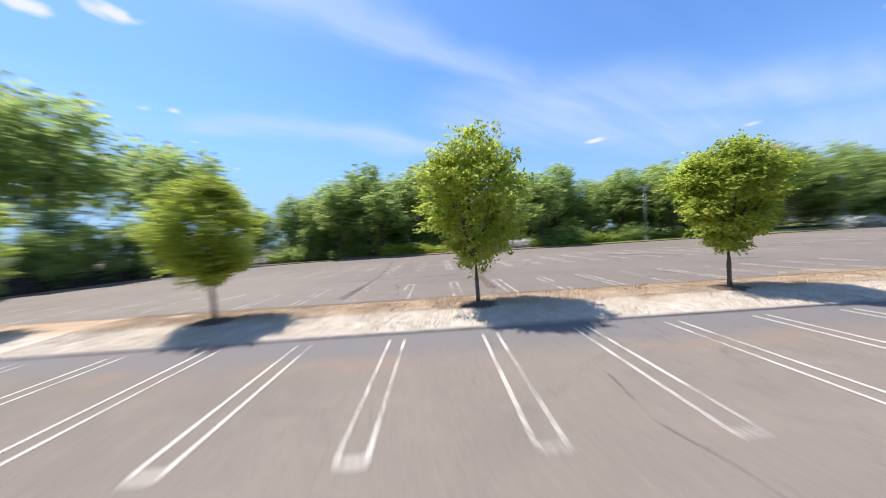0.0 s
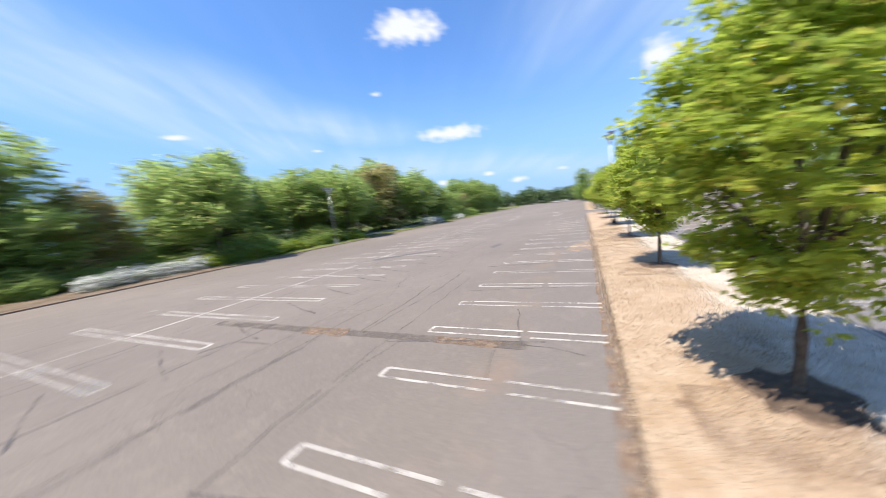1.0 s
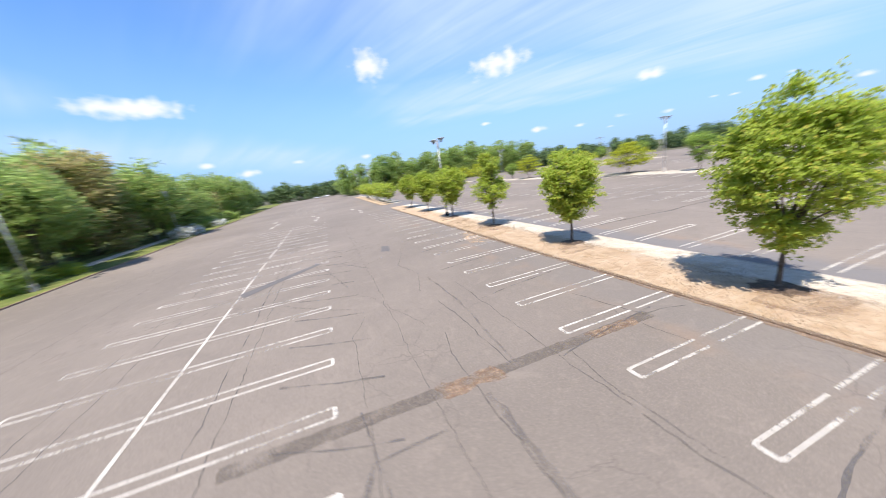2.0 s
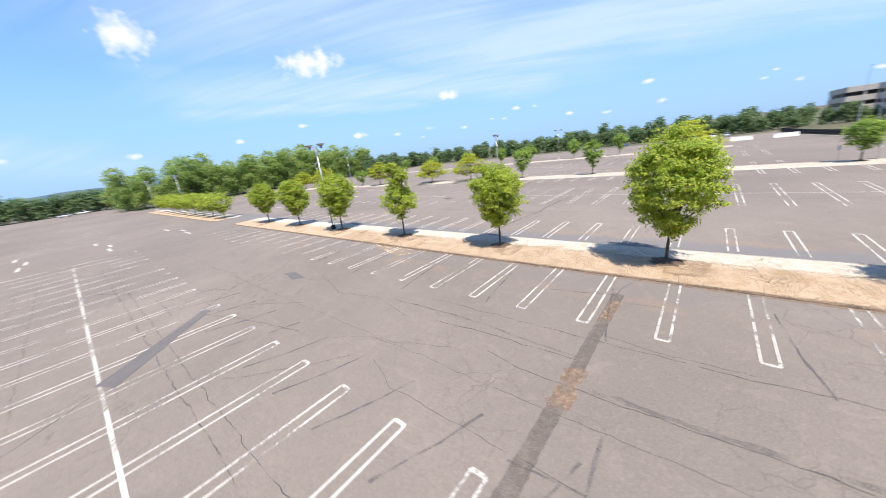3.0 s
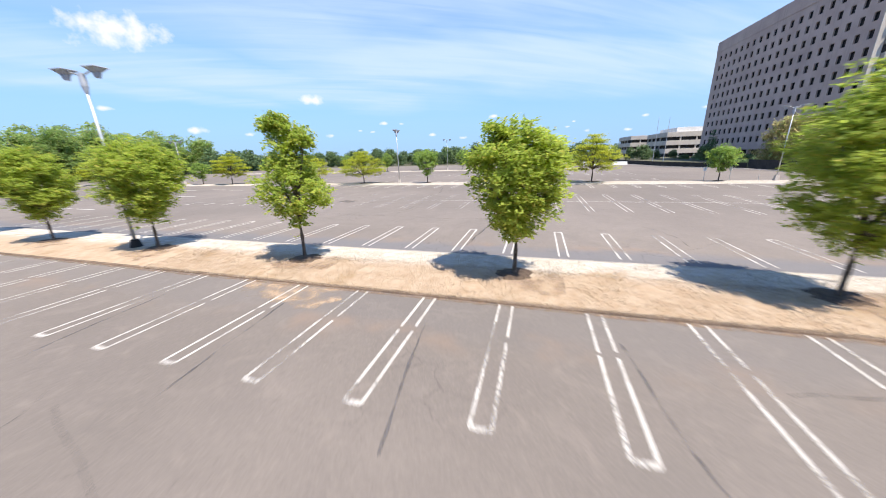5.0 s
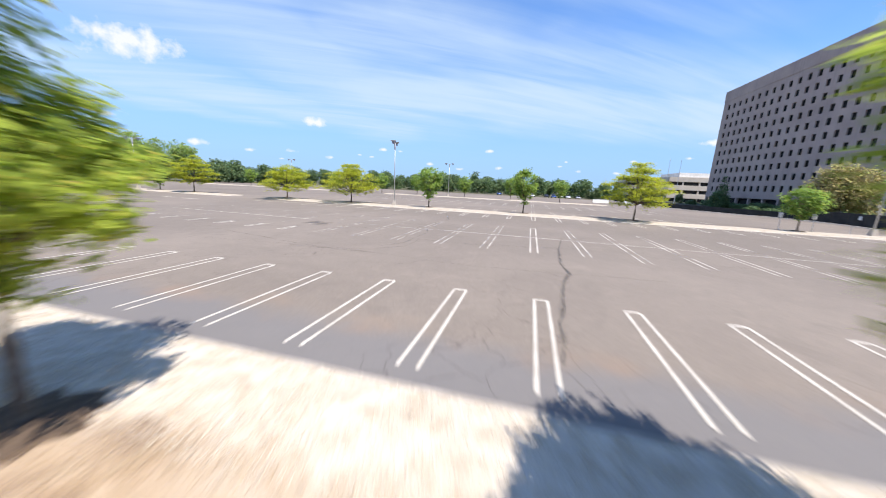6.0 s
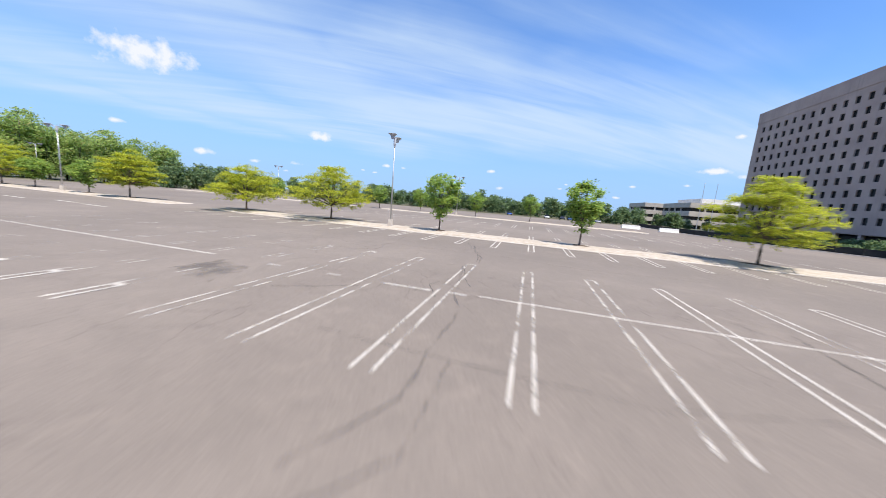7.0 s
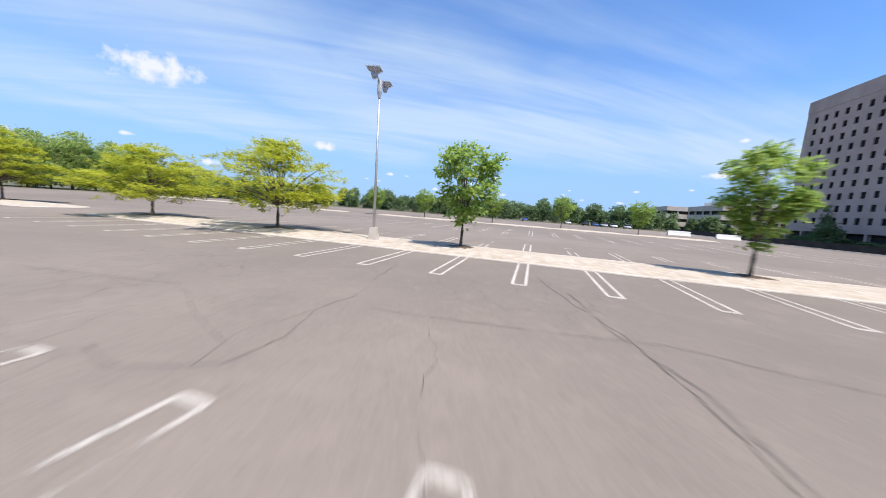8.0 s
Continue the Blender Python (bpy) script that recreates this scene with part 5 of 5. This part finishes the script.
patch("trench_patch", [(-1.18, 4.6), (-0.72, 4.6), (-0.6, 18.2), (-1.1, 18.2)], TRENCH, 0.004, 0.05, 60)
patch("debris", [(-1.22, 5.4), (-0.76, 5.3), (-0.74, 7.4), (-1.16, 7.3)], DEBRIS, 0.007, 0.12)
patch("debris", [(-1.25, 10.7), (-0.6, 10.9), (-0.62, 12.8), (-1.18, 12.7)], DEBRIS, 0.007, 0.2)
for x in (-8.4, -5.65):
    patch("cover_paint", [(x - 0.34, 15.6), (x + 0.34, 15.6), (x + 0.34, 16.9), (x - 0.34, 16.9)], GHOST, 0.013, 0.02)
    patch("cover_paint", [(x - 0.34, 19.7), (x + 0.34, 19.7), (x + 0.34, 20.8), (x - 0.34, 20.8)], GHOST, 0.013, 0.02)
patch("asphalt_patch", [(-9.4, 4.2), (-8.85, 4.1), (-8.7, 9.6), (-9.0, 9.9)], STAIN, 0.005, 0.08)
patch("debris", [(13.6, 2.6), (19.0, 2.6), (18.0, 3.9), (14.6, 4.4)], SPILL, 0.005, 0.5)

crng = np.random.default_rng(55)


def crack(pts, w, mat=TAR, wob=0.10, z=0.006):
    """A dark crack that wanders along a line."""
    out = []
    for (x0, y0), (x1, y1) in zip(pts, pts[1:]):
        n = max(2, int(math.hypot(x1 - x0, y1 - y0) / 0.22))
        for k in range(n): out.append((x0 + (x1 - x0) * k / n, y0 + (y1 - y0) * k / n))
    out.append(pts[-1])
    sd = crng.uniform(0, 50)
    out = [(x + wob * (noise.noise(Vector((x * 0.9, y * 0.9, sd))) + 0.5 * noise.noise(Vector((x * 3.5, y * 3.5, sd)))), y + wob * (noise.noise(Vector((x * 0.9, y * 0.9, sd + 9))) + 0.5 * noise.noise(Vector((x * 3.5, y * 3.5, sd + 9))))) for x, y in out]
    ws = [w * (0.42 + 0.72 * abs(noise.noise(Vector((x * 1.7, y * 1.7, sd + 3))))) for x, y in out]
    V, F = ribbon(out, ws, z + crng.uniform(0, 0.002))
    part("crack", mesh_np("crack", V, F, mat), lot)


for pts, w in (([(5.2, 10.6), (2.3, 10.4), (-0.8, 10.4)], 0.05), ([(2.2, 11.4), (0.7, 11.7), (-1.5, 11.7), (-3.7, 11.7), (-6, 11.6), (-10, 11.9)], 0.055),
               ([(7, 8.9), (-2.2, 8.9), (-4.1, 8.9), (-7.2, 8.7), (-12, 8.9)], 0.04), ([(5.7, 14.0), (4, 14.7), (1.2, 14.7), (-1, 14.7), (-7, 14.9)], 0.03),
               ([(10.3, 14.4), (14.3, 15.2), (19, 16.7)], 0.05), ([(21.8, 13.7), (20.2, 15.4), (18.9, 16.7)], 0.07), ([(6.8, 14.3), (7.9, 15.7), (10.2, 18)], 0.04),
               ([(13.9, 21.3), (12.6, 23.2), (11.8, 26)], 0.05), ([(14.3, 21.3), (13.8, 23.0), (13.5, 25)], 0.04), ([(7, 10.9), (10, 10.2), (13, 10.8), (17, 9.6)], 0.03),
               ([(22, 13.5), (25, 12.6), (30, 13)], 0.035), ([(21, 12.5), (22.5, 9.8), (24, 8.7)], 0.04),
               ([(9.3, -22.8), (9.9, -18.3), (10.1, -14.3), (9.9, -12.2), (10.4, -10.5), (10.5, -9.2), (10.9, -4.4)], 0.10),
               ([(20.4, -24.3), (20.9, -22.8), (20.3, -21.4)], 0.05), ([(26, -31.5), (20, -32.2), (14, -30.8), (8, -31.5)], 0.035), ([(20.47, -27.4), (20.04, -24.9), (19.47, -23.3)], 0.06), ([(25.5, -19.7), (23.7, -20.8), (23.1, -21.3)], 0.06),
               ([(30, -11.6), (22, -12.6), (14, -11.8), (6, -12.8)], 0.035), ([(27, -29), (31, -31), (36, -30.2)], 0.03), ([(22, -17.6), (15, -17.2), (8, -19.2)], 0.04),
               ([(2, 5.4), (-0.9, 4.8), (-1.2, 3.2)], 0.05), ([(-1.3, 8.4), (-3.3, 8.7), (-5.5, 8.6)], 0.04),
               ([(32.5, 20.2), (28.8, 18.3), (24.2, 15.6), (21.6, 14.2), (22.8, 11.5)], 0.06), ([(18.6, 16.3), (16.7, 14.2), (13.9, 12.7)], 0.05), ([(24.9, 17.6), (20.0, 17.7)], 0.04),
               ([(22.3, -37.4), (21.4, -34.4), (20.6, -32.3), (20.3, -30.6), (20.1, -28.8)], 0.05), ([(32.6, -14.4), (22.2, -12.2), (19.5, -12.4)], 0.05)):
    crack(pts, w)
crack([(20.5, -27.2), (19.7, -22), (19.2, -20.5), (19.2, -17.8), (19.2, -15.8), (20.0, -14.2)], 0.14, FAINT)
crack([(21.4, -35.6), (20.8, -32.5), (20.1, -30.7), (19.9, -28.5)], 0.16, FAINT)
crack([(27.6, -36.6), (26.7, -32.1), (27.2, -29.5), (26.8, -28.4)], 0.08, FAINT)
crack([(24.4, -12.0), (21.9, -12.3), (20.2, -13.0), (18.7, -14.7), (18.7, -17.3)], 0.12, FAINT)
crack([(9.9, -18.3), (10.1, -14.3), (9.9, -12.2), (10.4, -10.5), (10.5, -9.2), (10.8, -5.4)], 0.34, FAINT, 0.06)
crack([(x, 2.68) for x in range(-40, 56, 4)], 0.3, DEBRIS, 0.05)
crack([(-8.9, 9.6), (-8.8, 13), (-9.2, 20), (-9.8, 27), (-10.4, 33)], 0.3, STAIN, 0.08)
crack([(-14, 11.4), (-5.7, 11.5), (-1.6, 11.6)], 0.3, FAINT)
crack([(-0.6, -6.2), (-0.7, -7.9), (-0.4, -9.3), (0.4, -11)], 0.10, FAINT)
crack([(-0.9, 10.2), (4.3, 9.8), (9, 9.9)], 0.16, FAINT)
crack([(28.6, -28.2), (27.6, -28.0), (26.5, -28.5), (26.4, -29.6), (26.8, -31)], 0.10, FAINT)
for y, w in ((19.2, 0.06), (18.6, 0.04), (23.4, 0.05), (24.6, 0.05), (12.9, 0.025), (29.8, 0.05), (33.5, 0.04)):
    crack([(x, y) for x in range(-16, 50, 6)], w, STAIN if w > 0.045 else TAR, 0.12)
# sealed joints beside the stall ends
for k in range(-4, 9):
    x = 2.74 * k
    crack([(x + 2.0, 17.2), (x + 1.2, 15.4), (x + 0.75, 14.0)], 0.13, STAIN, 0.04)
    if k % 2: crack([(x + 1.4, 8.8), (x + 1.75, 7.0), (x + 2.1, 4.2)], 0.12, STAIN, 0.05)
crack([(-2.2, 13.0), (-2.3, 14.8), (-3.3, 15.2)], 0.16, STAIN, 0.04)
crack([(-8, 14.6), (-3.1, 14.6), (-0.5, 14.9)], 0.13, STAIN, 0.05)
for _ in range(70):
    x, y = crng.uniform(-20, 56), crng.choice([crng.uniform(4, 36), crng.uniform(-38, -4)])
    a, l = crng.choice([0, 90, 45, 130]) + crng.normal(0, 18), crng.uniform(1.5, 6)
    crack([(x, y), (x + l * math.cos(radians(a)), y + l * math.sin(radians(a)))], crng.uniform(0.014, 0.026), crng.choice([TAR, STAIN]), 0.25)


# ---------------------------------------------------------------- dry grass on the strip
def blades(name, mat, n, x0, x1, y0, y1, seed, label):
    g = np.random.default_rng(seed)
    x, y = g.uniform(x0, x1, n), g.uniform(y0, y1, n)
    keep = np.array([noise.noise(Vector((a * 0.8, b * 0.8, seed))) > -0.5 for a, b in zip(x, y)])
    x, y = x[keep], y[keep]
    n = len(x)
    v = (y + 2.54) / 4.96
    z = 0.045 + 0.13 * np.clip(4 * v * (1 - v), 0, 1)
    a, h, w = g.uniform(0, 6.283, n), g.uniform(0.03, 0.075, n), g.uniform(0.007, 0.014, n)
    lx, ly = g.normal(0, 0.05, n), g.normal(0, 0.05, n)
    p = np.stack([x, y, z], 1)
    s = np.stack([np.cos(a) * w, np.sin(a) * w, 0 * a], 1)
    V = np.stack([p - s, p + s, p + np.stack([lx, ly, h], 1)], 1).reshape(-1, 3)
    tagged(new(name, mesh_np(name, V, np.arange(len(V)).reshape(-1, 3), mat)), label, "grass", kind="stuff")


STRAW_PALE = simple("bleached_straw", (0.54, 0.475, 0.39), (0.65, 0.585, 0.50), 5, 0.9, 0, 0)
blades("dry_grass", STRAW, 11000, -18, 26, 2.36, 2.58, 73, "straw-coloured grass hanging over the kerb")
blades("dry_grass", STRAW, 66000, -18, 26, -0.5, 2.44, 71, "short straw-coloured dry grass on the strip")
blades("dry_grass", STRAW_PALE, 52000, -18, 26, -2.54, -0.2, 72, "short bleached dry grass on the strip")
